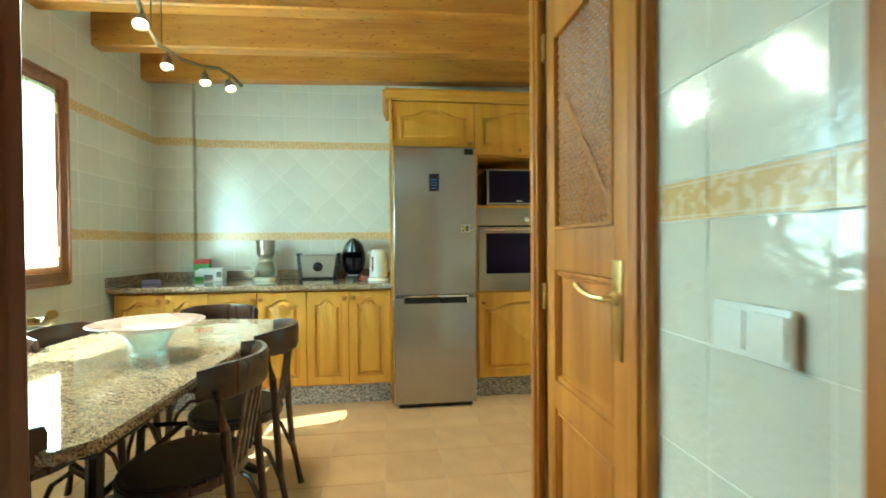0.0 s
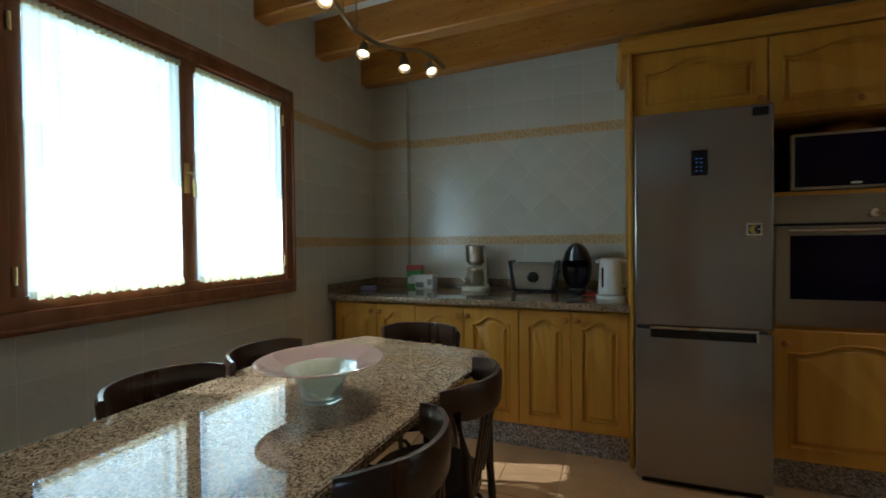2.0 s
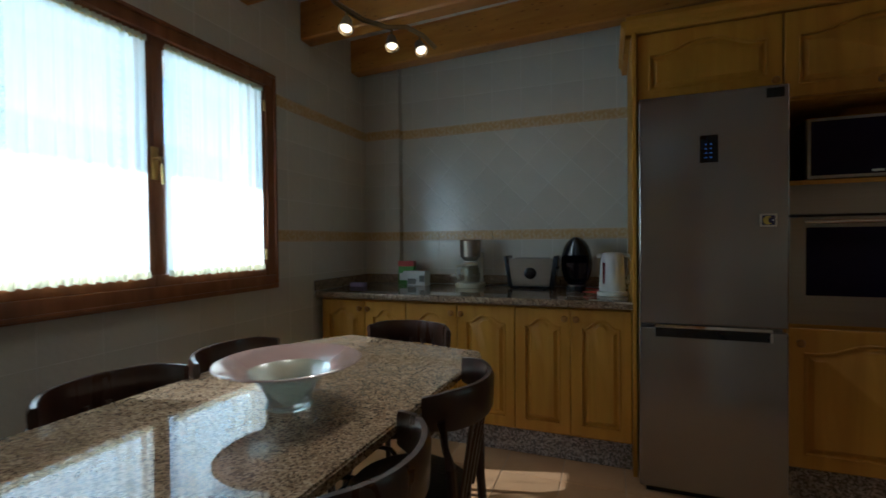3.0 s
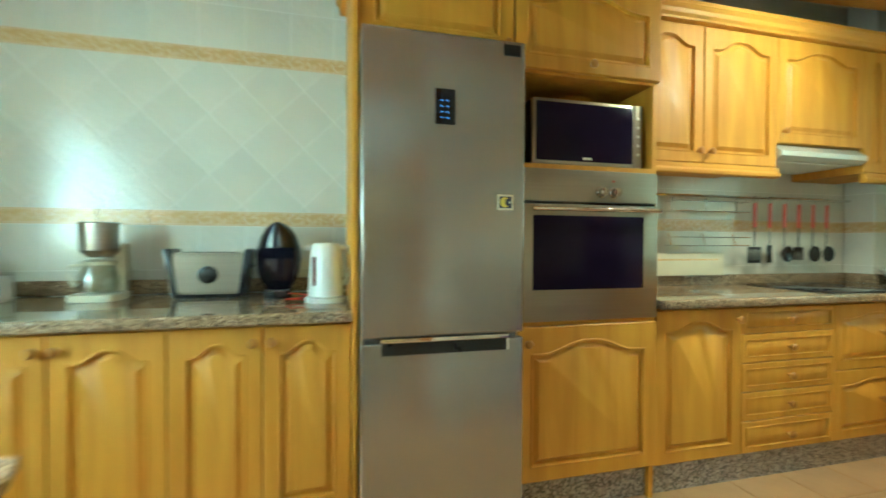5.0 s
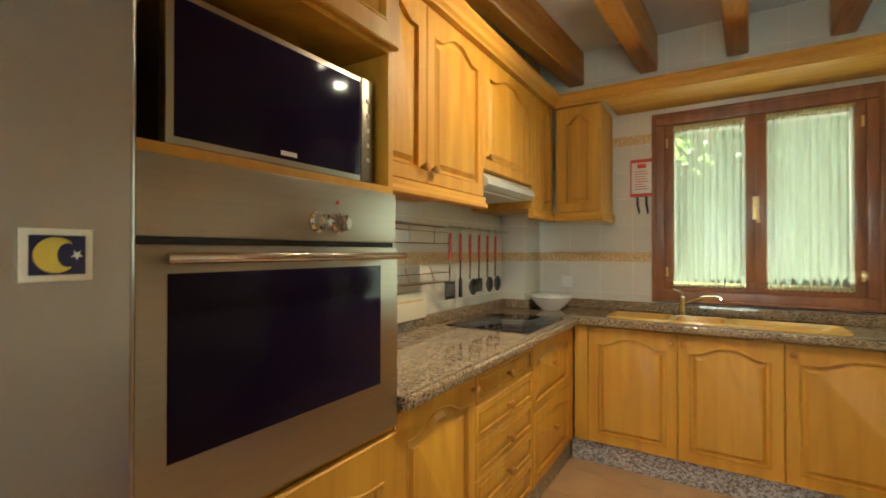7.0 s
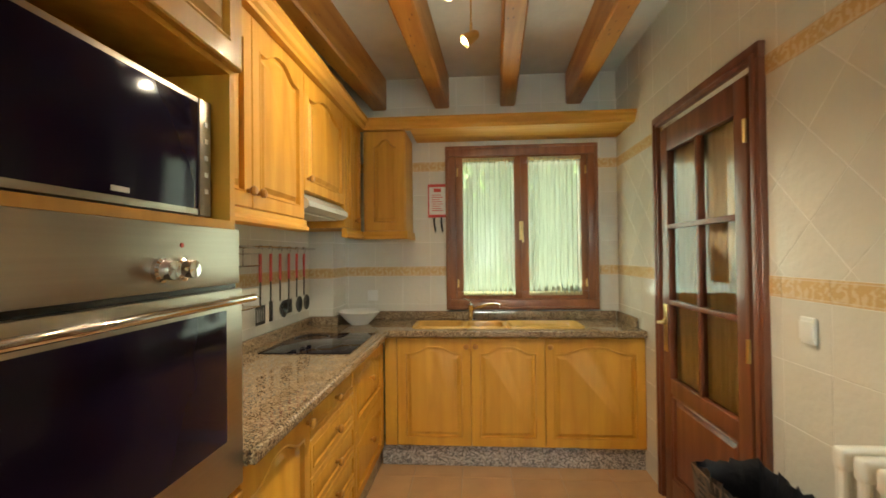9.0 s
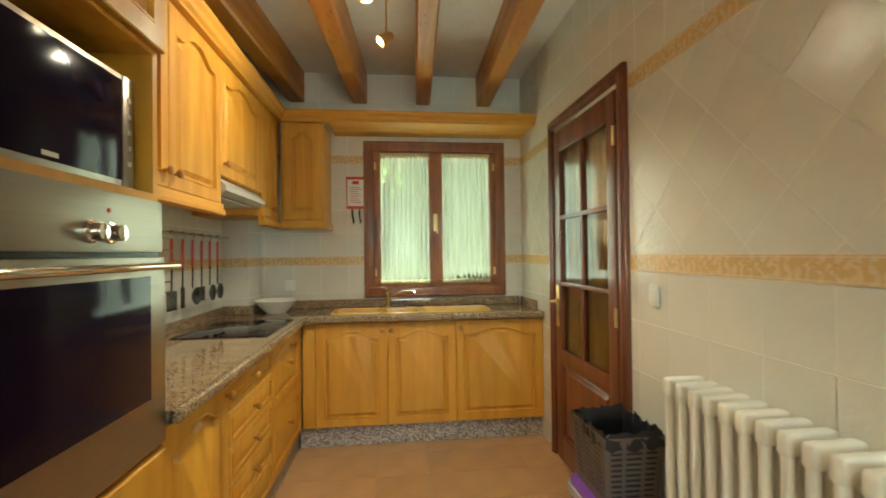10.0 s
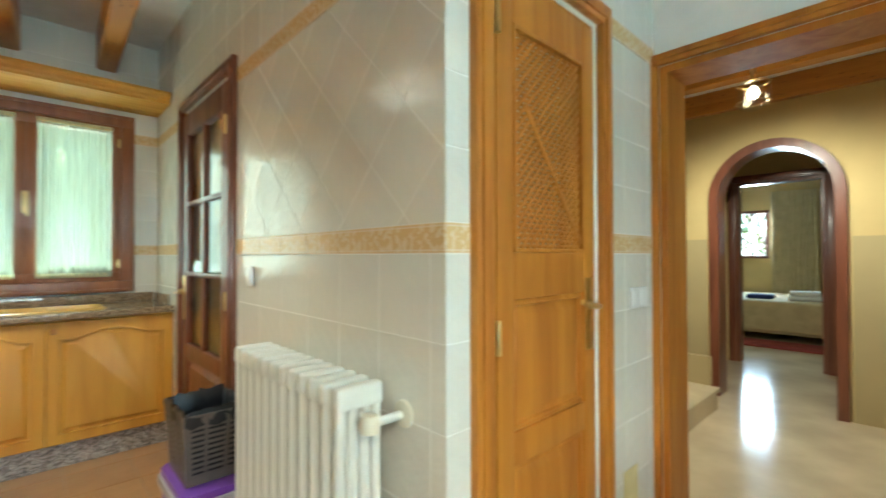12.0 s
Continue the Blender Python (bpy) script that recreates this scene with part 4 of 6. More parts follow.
part("grip_end", boxes((W - 0.07, W - 0.06, -0.003, 0.0, 0.755, 0.797)), CHROME, low)
disp = part("control_panel", boxes((0.255, 0.327, -0.003, 0.0, 1.56, 1.683), bevel=0.001), BLACKGLASS, up, "black control panel with small blue lights")
part("display_light", boxes(*[(0.274 + c * 0.020, 0.282 + c * 0.020, -0.0042, -0.003, 1.58 + r * 0.02, 1.584 + r * 0.02) for r in range(4) for c in range(2)]), BLUE_LED, disp, "small blue lights", smooth=False)
part("badge", boxes((W - 0.085, W - 0.02, -0.002, 0.0, 1.825, 1.865)), BLACK, up, "small dark badge")
part("foot", boxes((0.03, W - 0.03, 0.03, 0.08, 0.0, 0.04)), BLACK, fr)
mag = thing("fridge_magnet", 0.598, 3.0985, 1.292, 0, "square cream magnet with a yellow moon on dark blue", "magnet")
part("plate", boxes((-0.031, 0.031, -0.004, 0, -0.028, 0.028), bevel=0.001), CREAM, mag)
part("blue_ground", boxes((-0.024, 0.024, -0.0048, -0.0041, -0.021, 0.021)), material("dark_blue_print", (0.01, 0.01, 0.06), 0.3, bump=0), mag, "dark blue ground")
mb = bmesh.new()
pts = [(0.019 * math.cos(a), 0.019 * math.sin(a)) for a in [radians(50 + 260 * i / 20) for i in range(21)]] + [(0.010 + 0.009 * math.cos(a), 0.013 * math.sin(a)) for a in [radians(290 - 230 * i / 16) for i in range(17)]]
vs = [mb.verts.new((x - 0.002, -0.0055, z)) for x, z in pts]
mb.faces.new(vs)
star = [(0.006 * (1 if k % 2 else 0.4) * math.sin(math.pi * k / 5) + 0.016, 0.006 * (1 if k % 2 else 0.4) * math.cos(math.pi * k / 5)) for k in range(10)]
sbm = bmesh.new()
sbm.faces.new([sbm.verts.new((x, -0.0056, z)) for x, z in star])
part("star", sbm, WHITE, mag, "small white star", smooth=False)
part("moon", mb, material("moon_yellow", (0.72, 0.55, 0.08), 0.3, bump=0), mag, "yellow crescent moon", smooth=False)

# oven
ov = thing("oven", 0.725, FY - 0.005, 0.819, 0, "stainless steel built-in oven with a dark glass door", "oven")
OWd = TX1 - 0.725 - 0.006
part("body", boxes((0.01, OWd - 0.01, 0.03, 0.52, 0.002, 0.632)), BLACK, ov, smooth=False)
fascia = part("control_panel", boxes((0, OWd, -0.005, 0.03, 0.501, 0.635), bevel=0.003), STEEL, ov, "brushed steel fascia")
odoor = part("oven_door", boxes((0, OWd, -0.012, 0.03, 0.0, 0.488), bevel=0.004), STEEL, ov, "brushed steel oven door")
part("vent_gap", boxes((0.003, OWd - 0.003, 0.004, 0.02, 0.488, 0.501)), BLACK, ov, smooth=False)
part("glass", boxes((0.06, OWd - 0.075, -0.0145, -0.011, 0.132, 0.441), bevel=0.001), OVENGLASS, odoor, "dark oven glass")
hb = tube(bmesh.new(), [(0.04, -0.052, 0.466), (OWd - 0.02, -0.052, 0.466)], 0.009, 12)
box(hb, 0.06, 0.075, -0.05, -0.012, 0.459, 0.473)
box(hb, OWd - 0.06, OWd - 0.045, -0.05, -0.012, 0.459, 0.473)
part("handle", hb, CHROME, odoor, "steel bar handle")
for kx in (OWd * 0.57, OWd * 0.665):
    part("dial", lathe(bmesh.new(), [(0.024, 0), (0.024, -0.008), (0.019, -0.012), (0.018, -0.030), (0.0, -0.031)], 20, (kx, -0.005, 0.543), "y"), CHROME, fascia)
part("pilot_light", lathe(bmesh.new(), [(0.005, 0), (0.005, -0.002), (0, -0.002)], 10, (OWd * 0.665, -0.005, 0.592), "y"), RED, fascia)

# microwave in its niche and the pot lid on top
mwv = thing("microwave", 0.808, FY + 0.045, 1.477, 0, "silver microwave with a black glass door", "microwave")
MWW = 0.535
part("body", boxes((0, MWW, 0.02, 0.42, 0.008, 0.285), bevel=0.006), BLACK, mwv)
mdoor = part("door_frame", boxes((0, MWW - 0.045, -0.005, 0.02, 0.008, 0.285), bevel=0.003), STEEL, mwv)
part("glass", boxes((0.014, MWW - 0.050, -0.0075, -0.004, 0.022, 0.271), bevel=0.001), OVENGLASS, mdoor)
cp = part("control_strip", boxes((MWW - 0.044, MWW, -0.008, 0.02, 0.008, 0.285), bevel=0.003), STEEL, mwv)
for i in range(5):
    part("button", boxes((MWW - 0.028, MWW - 0.016, -0.011, -0.008, 0.06 + i * 0.04, 0.072 + i * 0.04), bevel=0.001), WHITE, cp)
part("name_bar", boxes((MWW * 0.44, MWW * 0.52, -0.0085, -0.0076, 0.03, 0.04)), WHITE, mdoor, "small pale lettering bar", smooth=False)
for r_ in ((0.04, 0.07, 0.04, 0.07, 0, 0.01), (MWW - 0.07, MWW - 0.04, 0.04, 0.07, 0, 0.01), (0.04, 0.07, 0.35, 0.38, 0, 0.01), (MWW - 0.07, MWW - 0.04, 0.35, 0.38, 0, 0.01)):
    part("foot", boxes(r_), BLACK, mwv)
lid = thing("steel_bowl", 1.08, FY + 0.22, 1.763, 0, "upturned shiny steel bowl on top of the microwave", "bowl")
part("bowl", lathe(bmesh.new(), [(0.135, 0), (0.138, 0.004), (0.125, 0.03), (0.105, 0.052), (0.06, 0.062), (0, 0.064)], 32), CHROME, lid)

# base units right of the tower
base_unit(1.395, FY, 0, 0.485, 0.56, [("door", 0, 0.485, 0.14, 0.843, 0.455, 0.79)], "honey oak base cabinet with one arched panel door beside the oven")
zs = [0.14, 0.295, 0.435, 0.575, 0.715, 0.843]
base_unit(1.88, FY, 0, 0.585, 0.56, [("drawer", 0, 0.585, zs[i], zs[i + 1], 0.29, (zs[i] + zs[i + 1]) / 2) for i in range(5)], "honey oak drawer unit with five small drawers")
base_unit(2.465, FY, 0, 0.70, 0.56, [("drawer", 0, 0.65, 0.14, 0.50, 0.33, 0.34), ("drawer", 0, 0.65, 0.50, 0.843, 0.33, 0.69), ("plain", 0.65, 0.70, 0.14, 0.843, None, None)], "honey oak pan drawer unit with two deep drawers under the hob")

# base units along the east wall
FX = 3.185
unit_e = [(3.268, 3.185, "plain"), (3.185, 2.70, "R"), (2.70, 2.225, "L"), (2.225, 1.597, "L")]
for ya, yb, side in unit_e:
    w = ya - yb
    fronts = [("plain", 0, w, 0.14, 0.843, None, None)] if side == "plain" else [("door", 0, w, 0.14, 0.843, w - 0.03 if side == "R" else 0.03, 0.79)]
    base_unit(FX, ya, -90, w, 0.40, fronts, "honey oak corner filler beside the sink cabinets" if side == "plain" else "honey oak sink cabinet with an arched panel door")
slab("plinth", [(FX + 0.03, FX + 0.05, YR + 0.005, 3.29, 0.001, 0.138)], PLINTH, "speckled granite plinth under the sink cabinets", "plinth", 0.002)

# L-shaped worktop with sink bowls cut through
worktop("polished L-shaped granite worktop with hob and sink", [
    ([(1.397, 3.163, 3.249, YN2 - 0.005)], (1.397, 3.139, 3.225, 3.2485)),
    ([(3.164, 3.26, YR + 0.005, YN2 - 0.005), (3.54, XE - 0.005, YR + 0.005, YN2 - 0.005), (3.26, 3.54, YR + 0.005, 1.970), (3.26, 3.54, 3.090, YN2 - 0.005)], (3.14, 3.1635, YR + 0.005, 3.2485)),
])
slab("upstand", [(1.40, 3.395, YN2 - 0.03, YN2 - 0.006, 0.894, 0.955), (XE - 0.03, XE - 0.006, YR + 0.03, 3.67, 0.894, 0.955), (3.30, XE - 0.035, YR + 0.006, YR + 0.028, 0.894, 0.955), (3.372, 3.394, 3.64, YN2 - 0.035, 0.894, 0.955), (3.397, XE - 0.035, 3.64, 3.672, 0.894, 0.954)], GRANITE, "granite upstand along the walls behind hob and sink", "upstand", 0.003)

snk = thing("sink", 3.40, 2.525, 0.893, 0, "honey-coloured composite sink with two bowls and a drainer", "sink")


def sink_outline(x0, x1, y0, y1, r, n=5):
    pts = []
    for cx, cy, a0 in ((x1 - r, y1 - r, 0), (x0 + r, y1 - r, 90), (x0 + r, y0 + r, 180), (x1 - r, y0 + r, 270)):
        pts += [(cx + r * math.cos(radians(a0 + 90 * i / n)), cy + r * math.sin(radians(a0 + 90 * i / n))) for i in range(n + 1)]
    return pts


def basin(bm, x0, x1, y0, y1, r, deep, top=0.006):
    prev = None
    for ins, z in ((-0.028, 0.0), (-0.024, top), (-0.006, top + 0.001), (0.0, top - 0.004), (0.012, -deep + 0.02), (0.03, -deep)):
        ring = [bm.verts.new((x, y, z)) for x, y in sink_outline(x0 + ins, x1 - ins, y0 + ins, y1 - ins, max(r, 0.02))]
        if prev:
            for i in range(len(ring)):
                j = (i + 1) % len(ring)
                bm.faces.new((prev[i], prev[j], ring[j], ring[i]))
        prev = ring
    bm.faces.new(prev)


for nm, ya, yb, deep in (("bowl", 0.24, 0.545, 0.15), ("bowl", -0.04, 0.19, 0.12), ("drainer", -0.55, -0.09, 0.02)):
    bm = bmesh.new()
    basin(bm, -0.125, 0.125, ya, yb, 0.05, deep, 0.009)
    part(nm, bm, SINK, snk)
for yy in (0.39, 0.08):
    part("drain", lathe(bmesh.new(), [(0.03, 0), (0.026, 0.004), (0, 0.003)], 16, (0, yy, -0.148 if yy > 0.3 else -0.118)), CHROME, snk)
tap = thing("kitchen_tap", 3.60, 2.70, 0.893, 0, "chrome mixer tap with a long swivel spout", "tap")
part("body", lathe(bmesh.new(), [(0.028, 0), (0.028, 0.008), (0.021, 0.015), (0.020, 0.10), (0.024, 0.11), (0.022, 0.125), (0.0, 0.13)], 20, closed=False), CHROME, tap)
part("lever", tube(bmesh.new(), [(0, 0, 0.125), (0.0, 0.01, 0.145), (-0.01, 0.055, 0.165)], 0.007), CHROME, tap)
part("spout", tube(bmesh.new(), [(0, 0, 0.08), (-0.02, -0.05, 0.10), (-0.05, -0.12, 0.125), (-0.07, -0.19, 0.13), (-0.075, -0.21, 0.12), (-0.075, -0.212, 0.105)], 0.010), CHROME, tap)

hob = thing("hob", 2.76, 3.53, 0.893, 0, "black ceramic hob set flush in the granite", "hob")
part("glass_plate", boxes((-0.29, 0.29, -0.235, 0.235, 0.0005, 0.006), bevel=0.002), BLACKGLASS, hob)
ringm = material("hob_marking", (0.16, 0.16, 0.17), 0.3, bump=0)
for cx, cy, r in ((-0.15, -0.11, 0.09), (0.15, -0.11, 0.075), (-0.15, 0.12, 0.075), (0.15, 0.12, 0.10)):
    part("cooking_ring", lathe(bmesh.new(), [(r, 0.0062), (r + 0.003, 0.0062), (r + 0.003, 0.0066), (r, 0.0066)], 32, (cx, cy, 0)), ringm, hob)

dish = thing("serving_bowl", 3.44, 3.50, 0.893, 0, "white porcelain serving bowl on the corner worktop", "bowl")
dish.scale = (1.18, 1.18, 1.1)
part("bowl", lathe(bmesh.new(), [(0.0, 0.004), (0.055, 0.0), (0.058, 0.006), (0.075, 0.02), (0.11, 0.06), (0.125, 0.078), (0.13, 0.084), (0.127, 0.088), (0.118, 0.082), (0.10, 0.062), (0.06, 0.02), (0, 0.016)], 32), PORCELAIN, dish)

# ---- wall units ----
UY = 3.45


def wall_unit(x, y, rz, w, depth, z0, z1, doors, label):
    ob = thing("wall_cabinet", x, y, 0, rz, label, "cabinet", "fitted kitchen cabinets")
    part("body", boxes((0.001, w - 0.001, 0.021, depth, z0, z1)), OAK, ob, smooth=False)
    for xa, xb, kx in doors:
        d = part("door", panel_front(bmesh.new(), xa + 0.0015, xb - 0.0015, z0 + 0.002, z1 - 0.002, 0, 0.02, 0.052, 0.05), OAK, ob)
        if kx is not None:
            knob(d, kx, z0 + 0.06)
    return ob


UD = YN2 - UY - 0.005
wall_unit(1.40, UY, 0, 0.90, UD, 1.555, 2.25, [(0, 0.42, 0.385), (0.42, 0.90, 0.455)], "honey oak wall cabinet with two arched panel doors")
wall_unit(2.30, UY, 0, 0.63, UD, 1.69, 2.25, [(0, 0.63, 0.035)], "honey oak wall cabinet over the cooker hood")
wall_unit(2.93, UY, 0, 0.39, UD, 1.555, 2.25, [(0, 0.195, None), (0.195, 0.39, 0.23)], "honey oak corner wall cabinet with narrow panel doors")
wall_unit(3.33, 3.44, -90, 0.30, XE - 3.335, 1.555, 2.25, [(0.02, 0.295, None)], "honey oak wall cabinet with an arched door beside the window")
LIGHTRAIL = [(0.02, 1.552), (0.02, 1.497), (-0.012, 1.497), (-0.020, 1.504), (-0.020, 1.517), (-0.010, 1.530), (-0.010, 1.552)]
for x0, x1 in ((1.40, 2.30), (2.93, 3.335)):
    ob = thing("light_rail", 0, UY, 0, 0, "moulded oak light rail under the wall cabinets", "moulding")
    part("moulding", profile_run(bmesh.new(), LIGHTRAIL, x0, x1), OAK_H, ob, smooth=False)
ob = thing("light_rail", 3.33, 3.45, 0, -90, "moulded oak light rail under the window cabinet", "moulding")
part("moulding", profile_run(bmesh.new(), LIGHTRAIL, -0.015, 0.325), OAK_H, ob, smooth=False)
part("return_moulding", boxes((0.305, 0.325, 0.0, XE - 3.335, 1.497, 1.552), bevel=0.004), OAK_H, ob)
ob = thing("cornice", 0, UY, 0, 0, "moulded honey oak cornice on the wall cabinets", "cornice")
part("moulding", profile_run(bmesh.new(), CORN, TX1 + 0.012, 3.335), OAK_H, ob, smooth=False)
pel = thing("pelmet_shelf", 3.33, 3.45, 0, -90, "long honey oak pelmet shelf across the top of the window", "shelf")
part("moulding", profile_run(bmesh.new(), CORN, -0.05, 3.45 - YR - 0.004), OAK_H, pel, smooth=False)
part("board", boxes((0.345, 3.45 - YR - 0.004, 0.022, XE - 3.335, 2.252, 2.27)), OAK_H, pel, smooth=False)

hood = thing("cooker_hood", 2.303, UY - 0.02, 0, 0, "slim stainless cooker hood under the wall cabinet", "cooker hood")
hbm = profile_run(bmesh.new(), [(0.0, 1.62), (0.0, 1.645), (0.05, 1.687), (0.40, 1.687), (0.40, 1.60), (0.03, 1.60)], 0, 0.624)
part("canopy", hbm, material("pale_grey_metal", (0.62, 0.60, 0.55), 0.45, metal=0.4, vary=0.03, bump=0), hood, smooth=False)
part("filter", boxes((0.04, 0.584, 0.06, 0.36, 1.594, 1.5995)), WHITE, hood, smooth=False)

# utensil rail
rail = thing("utensil_rail", 0, 3.80, 1.435, 0, "chrome wall rail with hanging kitchen utensils", "rail")
part("bar", tube(bmesh.new(), [(1.55, 0, 0), (3.36, 0, 0)], 0.009), CHROME, rail)
for bx in (1.75, 2.5, 3.28):
    part("bracket", boxes((bx, bx + 0.02, 0, 0.056, -0.008, 0.008)), CHROME, rail)
heads = ["turner", "knife", "ladle", "fork", "spoon", "spoon"]
for i, kind in enumerate(heads):
    x = 2.56 + i * 0.119
    u = thing("kitchen_" + kind, x, 3.797, 1.43, 0, "black %s with a long red handle hanging from the rail" % kind, "utensil", "hanging utensils")
    u.scale = (1.55, 1.0, 1.12)
    part("hook", tube(bmesh.new(), [(0, 0.008, -0.005), (0, 0.008, 0.012), (0, -0.010, 0.014), (0, -0.012, -0.01), (0, -0.003, -0.03)], 0.0022, 6), CHROME, u)
    part("handle", tube(bmesh.new(), [(0, -0.003, -0.025), (0, -0.002, -0.08), (0, -0.002, -0.16)], 0, 8, flat=(0.009, 0.006)), RED, u, "red plastic handle")
    part("shaft", tube(bmesh.new(), [(0, -0.002, -0.15), (0, 0.0, -0.27)], 0.004, 6), BLACK, u)
    hb = bmesh.new()
    if kind in ("ladle", "spoon"):
        prof = [(0.0, 0.0), (0.026, 0.004), (0.034, 0.012), (0.030, 0.012), (0.022, 0.008), (0, 0.005)]
        lathe(hb, prof, 16, (0, 0, 0), "y")
        hb.transform(Matrix.Translation((0, -0.006, -0.31)) @ Matrix.Diagonal((1, -1.6 if kind == "ladle" else -1, 1.35, 1)))
    elif kind == "turner":
        box(hb, -0.033, 0.033, -0.003, 0.0, -0.36, -0.345)
        box(hb, -0.033, 0.033, -0.003, 0.0, -0.285, -0.27)
        for k in range(5):
            box(hb, -0.033 + k * 0.0145, -0.025 + k * 0.0145, -0.003, 0.0, -0.345, -0.285)
    elif kind == "fork":
        box(hb, -0.026, 0.026, -0.004, 0.0, -0.30, -0.27, bevel=0.002)
        for k in range(4):
            box(hb, -0.026 + k * 0.0145, -0.018 + k * 0.0145, -0.004, 0.0, -0.345, -0.30)
    else:
        box(hb, -0.014, 0.014, -0.003, 0.0, -0.36, -0.26, bevel=0.001)
    part("head", hb, BLACK, u)
rack = thing("wire_rack", 1.95, 3.80, 1.0, 0, "chrome wire shelf rack hanging under the rail", "rack")
rb = bmesh.new()
for z in (0.40, 0.34, 0.185, 0.135):
    tube(rb, [(0, 0.058, z), (0, -0.05, z), (0.52, -0.05, z), (0.52, 0.058, z)], 0.003, 6)
for x in (0.02, 0.27, 0.50):
    tube(rb, [(x, 0.03, 0.43), (x, 0.03, 0.34), (x, -0.05, 0.34)], 0.003, 6)
    tube(rb, [(x, 0.058, 0.21), (x, 0.03, 0.135), (x, -0.05, 0.135)], 0.003, 6)
for k in range(12):
    tube(rb, [(0.03 + k * 0.042, 0.05, 0.34), (0.03 + k * 0.042, -0.05, 0.34)], 0.0018, 5)
    tube(rb, [(0.03 + k * 0.042, 0.05, 0.135), (0.03 + k * 0.042, -0.05, 0.135)], 0.0018, 5)
part("wire_frame", rb, CHROME, rack)
board = thing("roll_dispenser", 1.76, 3.79, 0.955, 0, "long cream kitchen roll dispenser on the tiled wall", "dispenser")
part("box", boxes((0, 0.56, 0, 0.063, 0, 0.135), bevel=0.008), CREAM, board)
part("slot", boxes((0.04, 0.52, -0.001, 0.0, 0.09, 0.10)), BORDER, board)

# fire blanket case and socket on the east wall
fb = thing("fire_blanket", XE - 0.006, 3.02, 1.67, -90, "white fire blanket case with red edges and two black pull tapes", "fire blanket")
part("case", boxes((0, 0.145, -0.02, 0, 0, 0.255), bevel=0.004), WHITE, fb)
part("red_border", boxes((0, 0.145, -0.0225, -0.0195, 0.0, 0.022), (0, 0.145, -0.0225, -0.0195, 0.233, 0.255), (0, 0.009, -0.0225, -0.0195, 0.022, 0.233), (0.136, 0.145, -0.0225, -0.0195, 0.022, 0.233)), RED, fb, "red printed border")
part("print", boxes(*[(0.03, 0.115 - 0.012 * (k % 3), -0.0212, -0.0198, 0.05 + k * 0.017, 0.055 + k * 0.017) for k in range(8)], (0.045, 0.10, -0.0212, -0.0198, 0.195, 0.222)), RED, fb, "red printed lines", smooth=False)
for k in (0.045, 0.10):
    part("pull_tape", tube(bmesh.new(), [(k, -0.008, 0.01), (k, -0.012, -0.05), (k + 0.01, -0.010, -0.10), (k + 0.006, -0.010, -0.12)], 0, 6, flat=(0.007, 0.002)), BLACK, fb)


def socket(x, y, z, rz, label, w=0.08):
    s = thing("wall_socket", x, y, z, rz, label, "socket")
    part("plate", boxes((-w / 2, w / 2, -0.009, 0, -0.04, 0.04), bevel=0.003), WHITE, s)
    part("well", lathe(bmesh.new(), [(0.021, -0.0095), (0.019, -0.004), (0, -0.004)], 20, axis="y"), WHITE, s)
    part("pin_hole", lathe(lathe(bmesh.new(), [(0.0, -0.0046), (0.0025, -0.0046)], 8, (-0.009, 0, 0), "y"), [(0.0, -0.0046), (0.0025, -0.0046)], 8, (0.009, 0, 0), "y"), BLACK, s)
    return s


socket(XE - 0.006, 3.46, 1.075, -90, "white wall socket above the corner worktop")
socket(-0.02, YN - 0.006, 0.985, 0, "white wall socket behind the kettle")


def switch(x, y, z, rz, label, w, h=0.08, tilt=0):
    s = thing("light_switch", x, y, z, rz, label, "switch")
    part("plate", boxes((-w / 2, w / 2, -0.010, 0, -h / 2, h / 2), bevel=0.003), WHITE, s)
    n = max(1, round(w / 0.08))
    for k in range(n):
        cx = -w / 2 + w * (k + 0.5) / n
        part("rocker", boxes((cx - 0.030, cx + 0.030, -0.014, -0.009, -0.030, 0.030), bevel=0.002), WHITE, s)


switch(1.80, YR + 0.006, 1.13, 180, "white light switch beside the glazed door", 0.06, 0.085)
switch(XC - 0.006, 0.545, 1.05, -90, "white double light switch beside the lattice door", 0.145)
thermo = thing("wall_label", XC - 0.006, 0.62, 0.30, -90, "small yellowish paper label on the tiles", "label")
part("paper", boxes((-0.06, 0.06, -0.002, 0, -0.10, 0.10)), material("yellowed_paper", (0.70, 0.60, 0.28), 0.8, bump=0.1), thermo)

# ---- radiator ----
rad = thing("radiator", 0.80, YR + 0.035, 0, 0, "white cast-iron column radiator under the tiled wall", "radiator")
NC, PITCH = 12, 0.0625


def cap(z0, z1):
    bm = bmesh.new()
    box(bm, -0.019, 0.019, 0.004, 0.140, z0, z1, bevel=0.0175, seg=4)
    return bm


